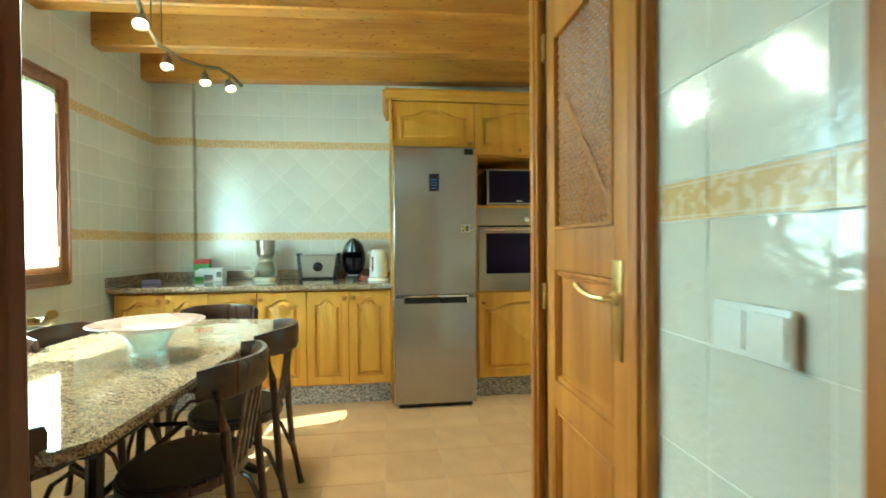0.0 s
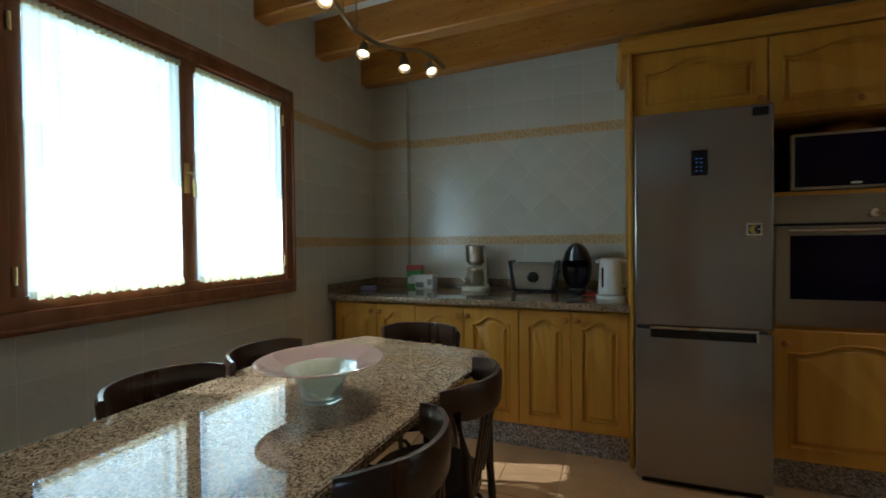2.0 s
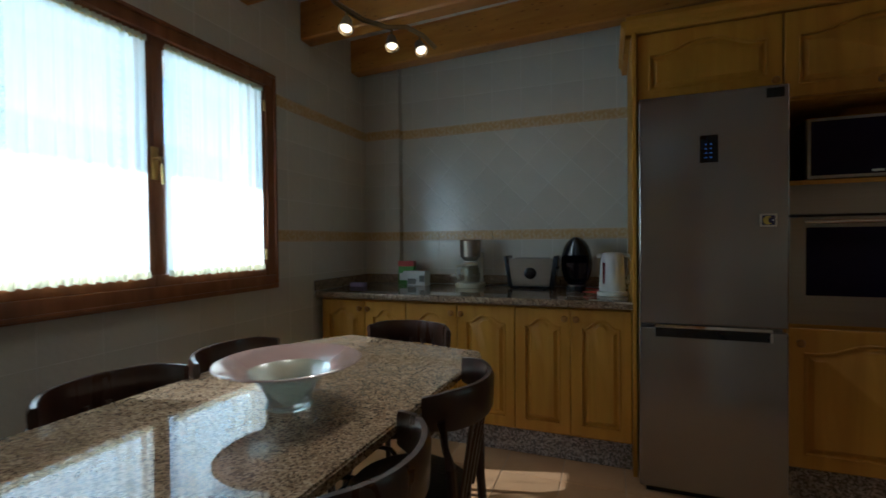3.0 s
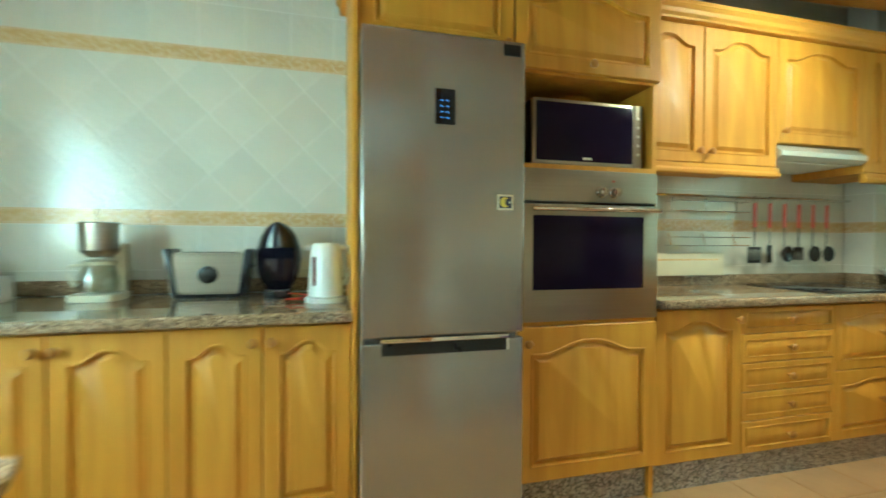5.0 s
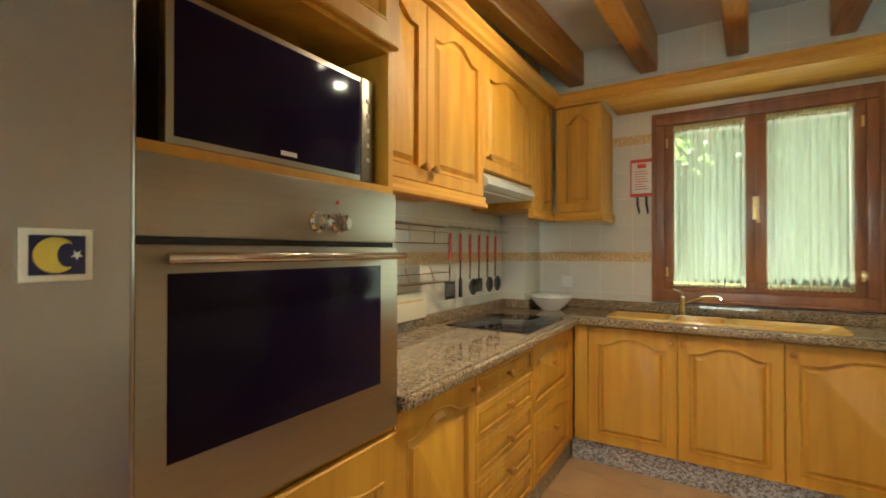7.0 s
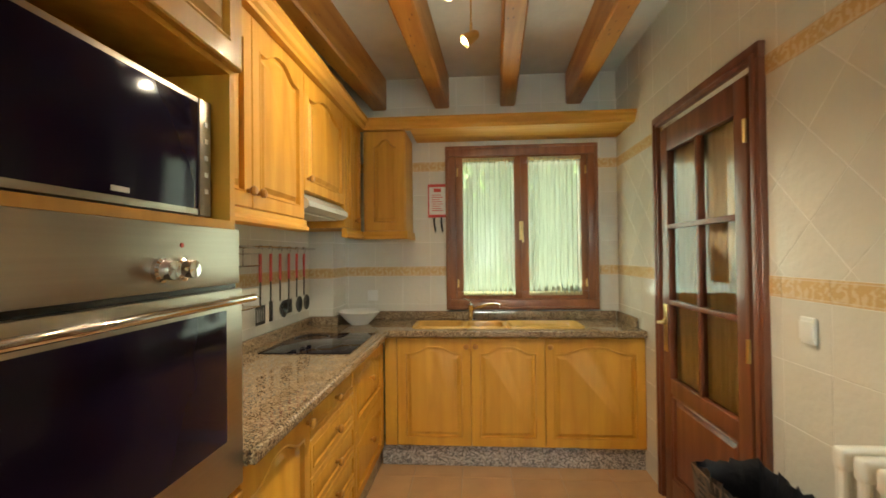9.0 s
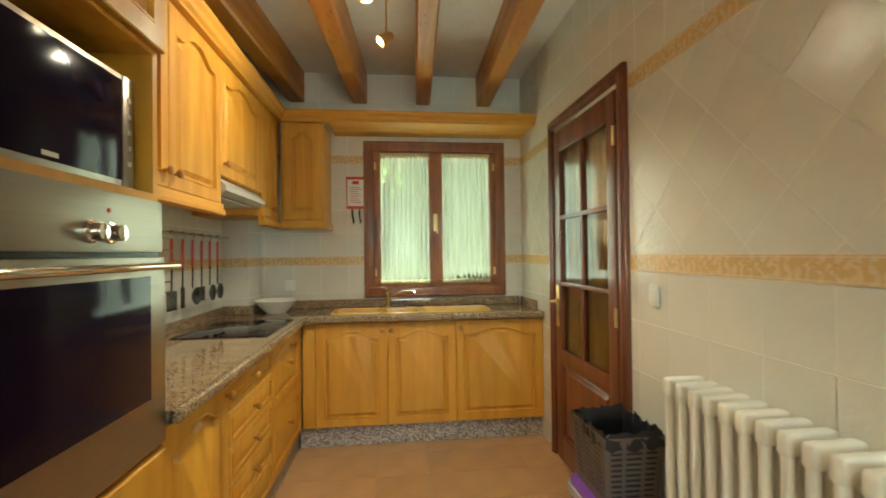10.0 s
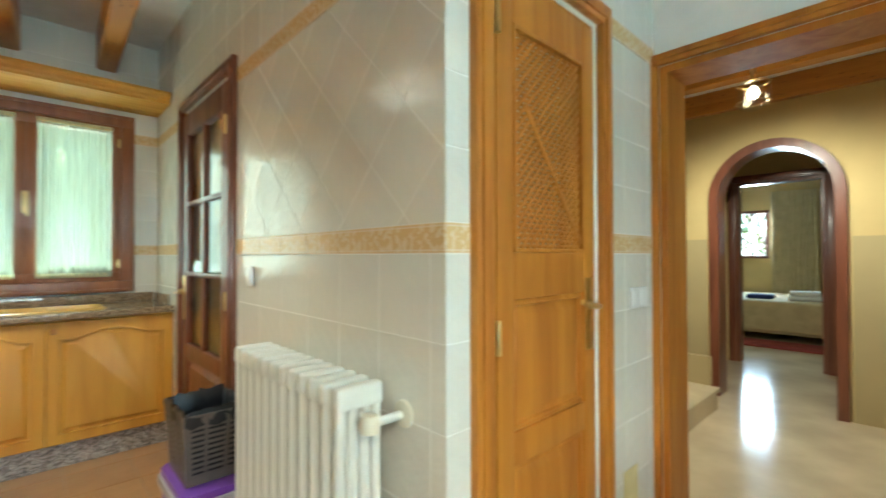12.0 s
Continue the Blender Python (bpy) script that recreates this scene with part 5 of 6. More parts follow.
col_mesh, tube_mesh = None, None
for i in range(NC):
    if i == 0:
        c = part("column", cap(0.835, 0.895), ENAMEL, rad)
        foot_mesh = part("bottom_cap", cap(0.12, 0.18), ENAMEL, c).data
        first_tube = part("tube", tube(bmesh.new(), [(0, 0, 0.16), (0, 0, 0.86)], 0, 10, flat=(0.0145, 0.0145), cap=True), ENAMEL, c)
        first_tube.location = (0, 0.021, 0)
        col_mesh, tube_mesh = c.data, first_tube.data
    else:
        c = new("column", col_mesh)
        c.parent = rad
        c.location = (i * PITCH, 0, 0)
        new("bottom_cap", foot_mesh).parent = c
    for yy in (0.021, 0.055, 0.089, 0.123)[1 if i == 0 else 0:]:
        t_ = new("tube", tube_mesh)
        t_.parent = c
        t_.location = (0, yy, 0)
part("foot", boxes((0.0, 0.03, 0.02, 0.13, 0, 0.13), (0.66, 0.69, 0.02, 0.13, 0, 0.13), bevel=0.004), ENAMEL, rad)
v = part("valve", tube(bmesh.new(), [(-0.02, 0.075, 0.82), (-0.055, 0.075, 0.815), (-0.06, 0.05, 0.81), (-0.06, -0.03, 0.81)], 0.011, 10), ENAMEL, rad)
part("valve_cap", lathe(bmesh.new(), [(0.012, 0), (0.024, 0.004), (0.026, 0.03), (0.020, 0.045), (0, 0.047)], 16, (-0.055, 0.075, 0.785)), CREAM, v)
part("wall_rosette", lathe(bmesh.new(), [(0.036, -0.030), (0.034, -0.022), (0.014, -0.016)], 20, (-0.06, 0, 0.81), "y", True), CREAM, v)

# ---- cool box and laundry basket ----
cool = thing("cool_box", 1.78, 1.80, -0.0, 0, "purple plastic cool box with a pale grey rim beside the radiator", "cool box")
part("body", prism(bmesh.new(), sink_outline(-0.16, 0.20, -0.17, 0.10, 0.03), 0.0, 0.29, 0.006), PURPLE, cool)
part("rim", prism(bmesh.new(), sink_outline(-0.175, 0.215, -0.185, 0.115, 0.035), 0.29, 0.325, 0.006), material("pale_grey_plastic", (0.55, 0.52, 0.55), 0.4, bump=0), cool, "pale grey rim")
part("lid", prism(bmesh.new(), sink_outline(-0.165, 0.205, -0.175, 0.105, 0.03), 0.325, 0.352, 0.008), PURPLE, cool)
bin_ = thing("plastic_basket", 1.82, 1.79, 0.353, 0, "grey-brown slotted plastic basket lined with a black bag", "basket")
bm = bmesh.new()
H = 0.27


def wall_panel(side, p, q):
    """One slotted side of a tapering basket between plan corners p and q."""
    for j, (z0, z1) in enumerate([(0, 0.03), (0.235, H)] + [(0.03 + k * 0.0205, 0.040 + k * 0.0205) for k in range(10)]):
        for a0, a1 in ((0, 1),):
            bm = bmesh.new()
            add_bar(bm, p, q, z0, z1, a0, a1)
            part("slat", bm, BASKET, side, smooth=False)
    for a0, a1 in ((0, 0.10), (0.30, 0.36), (0.64, 0.70), (0.90, 1.0)):
        bm = bmesh.new()
        add_bar(bm, p, q, 0.0, H, a0, a1, 0.0005)
        part("rib", bm, BASKET, side, smooth=False)


def add_bar(bm, p, q, z0, z1, a0, a1, extra=0.0):
    vs = []
    for z in (z0, z1):
        k = 0.84 + 0.16 * z / H
        for a in (a0, a1):
            x, y = p[0] + (q[0] - p[0]) * a, p[1] + (q[1] - p[1]) * a
            d = math.hypot(x, y)
            for th in (extra, -0.003 - extra):
                vs.append(bm.verts.new((x * k + x / d * th, y * k + y / d * th, z)))
    for f in ((0, 1, 3, 2), (4, 6, 7, 5), (0, 4, 5, 1), (2, 3, 7, 6), (0, 2, 6, 4), (1, 5, 7, 3)):
        bm.faces.new([vs[i] for i in f])


cs = [(-0.15, -0.14), (0.16, -0.14), (0.16, 0.10), (-0.15, 0.10)]
for i in range(4):
    side = part("basket_side", boxes((0, 0.004, 0, 0.004, 0.001, 0.005)), BASKET, bin_, smooth=False)
    wall_panel(side, cs[i], cs[(i + 1) % 4])
part("bottom", boxes((-0.126, 0.134, -0.117, 0.084, 0.0, 0.006)), BASKET, bin_)
bg_ = bmesh.new()
prev = None
rng = random.Random(4)
for k, z in ((0.80, 0.012), (0.93, 0.20), (0.97, 0.262), (1.03, 0.285), (1.06, 0.262), (1.05, 0.225)):
    ring = []
    for i in range(48):
        a = 2 * math.pi * i / 48
        c, s_ = math.cos(a), math.sin(a)
        r = 1 / max(abs(c) / 0.146, abs(s_) / 0.112)
        j = rng.uniform(-0.006, 0.006) if z > 0.2 else 0
        ring.append(bg_.verts.new((0.005 + r * c * k + j, -0.02 + r * s_ * k + j, z + (rng.uniform(-0.012, 0.010) if z > 0.2 else 0))))
    if prev:
        for i in range(48):
            bg_.faces.new((prev[i], prev[(i + 1) % 48], ring[(i + 1) % 48], ring[i]))
    prev = ring
part("bin_bag", bg_, BAG, bin_, "crumpled black bin bag")

# ---- dining table ----
TX0, TXR, TY0, TY1 = -1.38, -0.525, 0.93, 2.52
table = thing("dining_table", (TX0 + TXR) / 2, (TY0 + TY1) / 2, 0, 0, "dining table with a polished pinkish granite top and black iron legs", "table")
hw, hl, c = (TXR - TX0) / 2, (TY1 - TY0) / 2, 0.10
out = [(-hw + c * 1.3, -hl), (hw - c * 1.1, -hl), (hw - 0.055, -hl + c * 0.6), (hw + 0.005, hl - c * 0.7), (hw - c * 0.25, hl + 0.01), (-hw + c * 1.5, hl + 0.13), (-hw, hl - c * 1.0), (-hw, -hl + c)]
part("tabletop", prism(bmesh.new(), out, 0.735, 0.765, 0.005), GRANITE, table)
part("apron", boxes((-hw + 0.12, hw - 0.12, -hl + 0.15, -hl + 0.17, 0.68, 0.735), (-hw + 0.12, hw - 0.12, hl - 0.17, hl - 0.15, 0.68, 0.735), (-hw + 0.12, -hw + 0.14, -hl + 0.17, hl - 0.17, 0.68, 0.735), (hw - 0.14, hw - 0.12, -hl + 0.17, hl - 0.17, 0.68, 0.735)), BLACK, table)
for sx in (-1, 1):
    for sy in (-1, 1):
        part("leg", tube(bmesh.new(), [(sx * (hw - 0.14), sy * (hl - 0.18), 0.735), (sx * (hw - 0.17), sy * (hl - 0.22), 0.55), (sx * (hw - 0.24), sy * (hl - 0.30), 0.32), (sx * (hw - 0.20), sy * (hl - 0.25), 0.10), (sx * (hw - 0.12), sy * (hl - 0.17), 0.0)], 0, 8, flat=(0.02, 0.02)), BLACK, table, "curved black iron leg")
part("stretcher", tube(bmesh.new(), [(0, -hl + 0.3, 0.32), (0, hl - 0.3, 0.32)], 0.014), BLACK, table)
for sy in (-1, 1):
    part("cross_bar", tube(bmesh.new(), [(-hw + 0.24, sy * (hl - 0.3), 0.32), (hw - 0.24, sy * (hl - 0.3), 0.32)], 0.012), BLACK, table)

bowl = thing("glass_bowl", -0.88, 1.78, 0.7655, 0, "wide frosted glass bowl with a pink rim on the table", "bowl")
part("funnel", lathe(bmesh.new(), [(0, 0.0), (0.066, 0.0), (0.069, 0.006), (0.064, 0.014), (0.067, 0.035), (0.078, 0.060), (0.097, 0.085), (0.123, 0.105), (0.119, 0.108), (0.092, 0.090), (0.072, 0.064), (0.058, 0.036), (0.048, 0.020), (0, 0.015)], 48), FROST, bowl, "pale green frosted glass funnel with a thick foot")
part("flared_rim", lathe(bmesh.new(), [(0.1205, 0.104), (0.150, 0.117), (0.185, 0.128), (0.208, 0.133), (0.211, 0.136), (0.206, 0.138), (0.183, 0.132), (0.148, 0.121), (0.1185, 0.109)], 56), PINKGLASS, bowl, "wide pink frosted rim")
bowl.scale = (0.93, 0.93, 0.93)


# ---- chairs ----
def build_chair(x, y, rz):
    """A bentwood chair that faces +x; its back curves round at -x."""
    ch = thing("bentwood_chair", x, y, 0, rz, "dark brown bentwood chair with a curved top rail and black seat", "chair", "chairs round the table")
    seat = [(0.20 * math.cos(a) * (1.0 if math.cos(a) > 0 else 0.92), 0.205 * math.sin(a) * (1 + 0.10 * max(0, math.cos(a)))) for a in [2 * math.pi * i / 36 for i in range(36)]]
    part("seat_frame", prism(bmesh.new(), seat, 0.425, 0.455, 0.006), DARKWOOD, ch)
    part("seat", prism(bmesh.new(), [(p[0] * 0.93, p[1] * 0.93) for p in seat], 0.455, 0.467, 0.005), LEATHER, ch, "worn black seat pad")
    for sy in (-1, 1):
        part("leg", tube(bmesh.new(), [(0.155, sy * 0.150, 0.43), (0.165, sy * 0.155, 0.25), (0.185, sy * 0.17, 0.0)], 0.015, 10), DARKWOOD, ch)
        part("back_leg", tube(bmesh.new(), [(-0.24, sy * 0.165, 0.0), (-0.20, sy * 0.155, 0.22), (-0.185, sy * 0.150, 0.44), (-0.178, sy * 0.168, 0.62), (-0.158, sy * 0.186, 0.75)], 0.015, 10), DARKWOOD, ch)
        part("bent_brace", tube(bmesh.new(), [(0.17, sy * 0.158, 0.20), (0.13, sy * 0.155, 0.31), (0.06, sy * 0.155, 0.37), (-0.07, sy * 0.152, 0.37), (-0.15, sy * 0.15, 0.31), (-0.195, sy * 0.152, 0.20)], 0.009, 8), DARKWOOD, ch)
    part("front_brace", tube(bmesh.new(), [(0.172, -0.158, 0.20), (0.165, -0.11, 0.31), (0.160, -0.05, 0.37), (0.160, 0.05, 0.37), (0.165, 0.11, 0.31), (0.172, 0.158, 0.20)], 0.009, 8), DARKWOOD, ch)
    rl = bmesh.new()
    n = 18
    rings = []
    for i in range(n + 1):
        a = radians(-72 + 144 * i / n)
        px, py = -0.055 - 0.19 * math.cos(a), 0.215 * math.sin(a)
        nx, ny = -math.cos(a), math.sin(a)
        end = min(i, n - i) / n
        h = 0.042 + 0.012 * min(end * 6, 1)
        zc = 0.770
        t = 0.010
        ring = []
        for u, w in ((-t, -h * 0.8), (-t, h * 0.7), (-t * 0.6, h), (t * 0.6, h), (t * 1.4, h * 0.7), (t, -h * 0.8), (t * 0.5, -h), (-t * 0.5, -h)):
            ring.append(rl.verts.new((px + nx * u, py + ny * u, zc + w)))
        rings.append(ring)
    for a_, b_ in zip(rings, rings[1:]):
        for k in range(8):
            rl.faces.new((a_[k], a_[(k + 1) % 8], b_[(k + 1) % 8], b_[k]))
    rl.faces.new(rings[0]), rl.faces.new(rings[-1])
    part("top_rail", rl, DARKWOOD, ch, "wide curved top rail")
    for k in (-0.084, -0.028, 0.028, 0.084):
        part("spindle", tube(bmesh.new(), [(-0.165 - 0.01, k, 0.45), (-0.20, k * 1.05, 0.60), (-0.232 + abs(k) * 0.12, k * 1.1, 0.74)], 0, 8, flat=(0.010, 0.006)), DARKWOOD, ch)
    return ch


chair = build_chair(-0.635, 1.53, 180)
for cx, cy, rz in ((-0.63, 2.03, 183), (-0.94, 2.55, -90), (-1.24, 2.09, 2), (-1.26, 1.65, -2), (-0.88, 1.06, 92)):
    copy_thing(chair, pose(cx, cy, 0, 0, 0, rz))

# ---- things on the left worktop ----
CT = 0.894
sp = thing("sponge", -1.76, 3.58, CT, 5, "lilac sponge block on the worktop", "sponge")
part("block", boxes((-0.055, 0.055, -0.03, 0.03, 0, 0.028), bevel=0.004), LILAC, sp)
b1 = thing("tea_box", -1.50, 3.86, CT, 8, "tea box with red top and green and white print", "box")
part("carton", boxes((-0.06, 0.06, -0.035, 0.035, 0, 0.175), bevel=0.002), GREENP, b1)
part("red_top", boxes((-0.0605, 0.0605, -0.0355, 0.0355, 0.135, 0.1755)), RED, b1, "red top band", smooth=False)
part("print", boxes((-0.05, 0.03, -0.0362, -0.0354, 0.03, 0.085), (-0.02, 0.05, -0.0366, -0.0356, 0.06, 0.10)), WHITE, b1, "white printed patch", smooth=False)
b2 = thing("carton", -1.37, 3.78, CT, -6, "small white and grey carton lying on the worktop", "box")
part("carton_body", boxes((-0.075, 0.075, -0.04, 0.04, 0, 0.105), bevel=0.002), WHITE, b2)
part("print", boxes((-0.07, 0.0, -0.0412, -0.0402, 0.01, 0.05), (0.03, 0.07, -0.0412, -0.0402, 0.03, 0.075)), material("grey_print", (0.30, 0.31, 0.27), 0.5, bump=0), b2, "grey printed patch", smooth=False)

cm = thing("coffee_maker", -0.97, 3.80, CT, 0, "cream drip coffee maker with a glass jug and steel filter top", "coffee maker")
part("base", prism(bmesh.new(), sink_outline(-0.09, 0.09, -0.12, 0.09, 0.04), 0, 0.028, 0.006), CREAM, cm)
part("column", boxes((-0.07, 0.07, 0.045, 0.09, 0.028, 0.24), bevel=0.01), CREAM, cm)
jug = part("jug", lathe(bmesh.new(), [(0, 0.030), (0.062, 0.030), (0.072, 0.05), (0.076, 0.08), (0.068, 0.12), (0.055, 0.15), (0.052, 0.15), (0.065, 0.12), (0.073, 0.08), (0.069, 0.052), (0.06, 0.034), (0, 0.034)], 28, (0, -0.03, 0)), JUG, cm)
part("jug_lid", lathe(bmesh.new(), [(0.058, 0.150), (0.060, 0.165), (0.04, 0.172), (0, 0.173)], 24, (0, -0.03, 0), closed=False), CREAM, jug)
part("jug_handle", tube(bmesh.new(), [(-0.055, -0.03, 0.15), (-0.10, -0.035, 0.145), (-0.108, -0.035, 0.10), (-0.085, -0.03, 0.06)], 0.008), CREAM, jug)
part("filter_holder", lathe(bmesh.new(), [(0.0, 0.180), (0.040, 0.182), (0.064, 0.205), (0.070, 0.212), (0.074, 0.325), (0.070, 0.330), (0.0, 0.331)], 28, (0, -0.02, 0)), STEEL, cm, "steel filter holder")

ts = thing("toaster", -0.545, 3.83, CT, 0, "steel toaster with black ends and a round black dial", "toaster")
ts.scale = (1.15, 1.0, 1.08)
bm = bmesh.new()
tp = [(-0.115, 0.012), (0.115, 0.012), (0.125, 0.09), (0.135, 0.185), (-0.135, 0.185), (-0.125, 0.09)]
lo = [bm.verts.new((x, -0.075, z)) for x, z in tp]
hi = [bm.verts.new((x, 0.075, z)) for x, z in tp]
fs = [bm.faces.new(lo), bm.faces.new(hi)] + [bm.faces.new((lo[i], lo[(i + 1) % 6], hi[(i + 1) % 6], hi[i])) for i in range(6)]
bmesh.ops.bevel(bm, geom=list(bm.edges), offset=0.010, segments=3, affect="EDGES")
part("body", bm, STEEL, ts)
for sx in (-1, 1):
    bm = boxes((sx * 0.128 - 0.014, sx * 0.128 + 0.014, -0.080, 0.080, 0.006, 0.192), bevel=0.010)
    for v_ in bm.verts:
        up_ = max(0.0, v_.co.z - 0.10) / 0.09
        v_.co.x += sx * (0.016 * up_ - 0.010 * (1 - up_) * (v_.co.z < 0.10))
        v_.co.z += 0.010 * up_ * (v_.co.x * sx > 0.13)
    part("end_cap", bm, BLACK, ts, "flared black end")
part("slot", boxes((-0.10, 0.10, -0.035, -0.010, 0.186, 0.188), (-0.10, 0.10, 0.012, 0.037, 0.186, 0.188)), BLACK, ts, smooth=False)
part("base", boxes((-0.12, 0.12, -0.07, 0.07, 0, 0.014)), BLACK, ts)
dl = part("dial", lathe(bmesh.new(), [(0.036, 0.0), (0.036, -0.006), (0.026, -0.010), (0.024, -0.020), (0, -0.021)], 24, (0, -0.076, 0.095), "y"), BLACK, ts)
part("lever", boxes((0.144, 0.158, -0.02, 0.02, 0.12, 0.135), bevel=0.003), BLACK, ts)

dg = thing("capsule_coffee_machine", -0.25, 3.78, CT, 0, "glossy black oval capsule coffee machine", "coffee machine")
dg.scale = (1.1, 1.1, 1.02)
bm = bmesh.new()
rings = []
for i, z in enumerate([0.012, 0.03, 0.07, 0.12, 0.17, 0.22, 0.27, 0.305, 0.325, 0.333]):
    u = (z - 0.17) / 0.165
    hx = 0.090 * math.sqrt(max(0.02, 1 - u * u))
    ring = []
    for k in range(28):
        a = 2 * math.pi * k / 28
        yy = math.sin(a) * 0.085
        if yy < 0 and 0.06 < z < 0.22 and abs(math.cos(a)) < 0.75:
            yy *= 0.15
        ring.append(bm.verts.new((hx * math.cos(a), yy, z)))
    rings.append(ring)
for a_, b_ in zip(rings, rings[1:]):
    for k in range(28):
        bm.faces.new((a_[k], a_[(k + 1) % 28], b_[(k + 1) % 28], b_[k]))
bm.faces.new(rings[0]), bm.faces.new(rings[-1])
part("body", bm, BLACKGLASS, dg, "glossy black body")
part("drip_tray", prism(bmesh.new(), sink_outline(-0.055, 0.055, -0.10, 0.03, 0.03), 0, 0.03, 0.004), BLACK, dg)
part("tray_grid", prism(bmesh.new(), sink_outline(-0.045, 0.045, -0.09, 0.0, 0.025), 0.0305, 0.034), STEEL, dg)

kt = thing("kettle", -0.035, 3.53, CT, 0, "white plastic electric kettle on its base", "kettle")
part("base", lathe(bmesh.new(), [(0, 0), (0.085, 0), (0.086, 0.018), (0.07, 0.024), (0, 0.024)], 28), WHITE, kt)
part("jug", lathe(bmesh.new(), [(0.0, 0.026), (0.072, 0.026), (0.074, 0.035), (0.070, 0.10), (0.062, 0.20), (0.058, 0.235), (0.050, 0.245), (0, 0.248)], 28), WHITE, kt)
part("handle", tube(bmesh.new(), [(0.05, 0, 0.235), (0.095, 0, 0.225), (0.108, 0, 0.18), (0.102, 0, 0.12), (0.075, 0, 0.07)], 0, 8, flat=(0.010, 0.012)), WHITE, kt)
part("spout", boxes((-0.085, -0.05, -0.018, 0.018, 0.215, 0.238), bevel=0.006), WHITE, kt)
part("water_gauge", boxes((-0.052, -0.040, -0.058, -0.045, 0.07, 0.19), bevel=0.002), material("dark_red_gauge", (0.25, 0.03, 0.03), 0.2, bump=0), kt)
cd = thing("red_cable", -0.15, 3.50, CT, 0, "thin red and white cable curled beside the kettle", "cable")
part("cord", tube(bmesh.new(), [(0.05 * math.cos(a) * (1 - i * 0.02), 0.03 * math.sin(a) + 0.004 * i, 0.005 + 0.0015 * i) for i, a in enumerate([radians(30 * k) for k in range(20)])], 0.003, 6), RED, cd)


# ---- spot lights on a bent rail ----
def spot_head(parent, p, aim, size=1.0, power=6, lit=True, metal=None, cone=120, fill=0):
    """A square spot hanging below p, turned to aim."""
    metal = metal or BRONZE
    p = Vector(p)
    sh = part("swivel", tube(bmesh.new(), [(0, 0, 0), (0, 0, -0.05 * size)], 0.006, 8), metal, parent)
    sh.matrix_basis = Matrix.Translation(p)
    d = Vector(aim).normalized()
    q = d.to_track_quat("-Z", "Y").to_matrix().to_4x4()
    bm = bmesh.new()
    lathe(bm, [(0.012, 0.035), (0.020, 0.025), (0.030, -0.030), (0.033, -0.034), (0.030, -0.036), (0.026, -0.030), (0.012, 0.0)], 18)
    hd = part("shade", bm, metal, parent)
    hd.matrix_basis = Matrix.Translation(p + Vector((0, 0, -0.06 * size))) @ q
    bl = part("bulb", lathe(bmesh.new(), [(0.0, -0.020), (0.022, -0.026), (0.024, -0.020), (0.0, -0.012)], 16), BULB if lit else WHITE, hd)
    if lit:
        at = p + Vector((0, 0, -0.06 * size)) + d * 0.045
        lamp("spot_lamp", "SPOT", look(at, at + d), power, WARM, cone=cone)
        # added point lamp that brightens ceiling and walls beyond the spot's cone
        if fill:
            lamp("fill_lamp", "POINT", Matrix.Translation(at + Vector((0, 0, -0.01))), fill, WARM, soft=0.02)


rail1 = thing("spot_light_rail", -0.03, 0, 0, 0, "curved bronze ceiling rail with four lit spots above the table", "ceiling lamp")
RP = [(-0.98, 1.62, 2.25), (-0.94, 1.78, 2.24), (-0.96, 1.95, 2.22), (-1.03, 2.15, 2.21), (-1.07, 2.35, 2.20), (-1.04, 2.52, 2.20), (-0.98, 2.64, 2.21), (-0.91, 2.70, 2.225), (-0.86, 2.78, 2.21), (-0.83, 2.86, 2.18)]
part("bent_rail", tube(bmesh.new(), RP, 0.011, 8), BRONZE, rail1)
part("drop_rod", tube(bmesh.new(), [(-1.05, 2.24, 2.21), (-1.05, 2.24, 2.755)], 0.004, 6), BRONZE, rail1)
part("drop_rod", tube(bmesh.new(), [(-1.06, 2.36, 2.20), (-1.06, 2.36, 2.755)], 0.004, 6), BRONZE, rail1)
part("ceiling_rose", lathe(bmesh.new(), [(0.0, -0.03), (0.05, -0.028), (0.055, 0)], 24, (-1.03, 2.29, CEIL)), BRONZE, rail1)
for p, aim in (((-0.98, 2.02, 2.22), (0.2, -0.6, -0.8)), ((-1.06, 2.42, 2.20), (0.1, -0.4, -0.9)), ((-0.97, 2.66, 2.21), (0.2, -0.3, -0.9)), ((-0.87, 2.76, 2.21), (0.4, -0.35, -0.8))):
    spot_head(rail1, p, aim, power=1.4, cone=100, fill=0.015)

rail2 = thing("spot_lamp_pendant", 0, 0, 0, 0, "brass ceiling lamp with two spots near the sink", "ceiling lamp")
part("bent_rail", tube(bmesh.new(), [(1.45, 2.72, 2.50), (1.7, 2.80, 2.49), (1.95, 2.74, 2.49), (2.2, 2.66, 2.50)], 0.008, 8), BRASS, rail2)
part("drop_rod", tube(bmesh.new(), [(1.8, 2.78, 2.49), (1.8, 2.78, 2.755)], 0.004, 6), BRASS, rail2)
part("long_rod", tube(bmesh.new(), [(2.2, 2.67, 2.50), (2.2, 2.67, 2.37)], 0.004, 6), BRASS, rail2)
spot_head(rail2, (1.93, 2.75, 2.44), (0.1, -0.15, -0.95), power=2.6, metal=BRASS, cone=124, fill=0.04)
spot_head(rail2, (2.2, 2.67, 2.38), (-0.15, 0.9, -0.62), power=1.3, metal=BRASS, cone=120, fill=0.04)

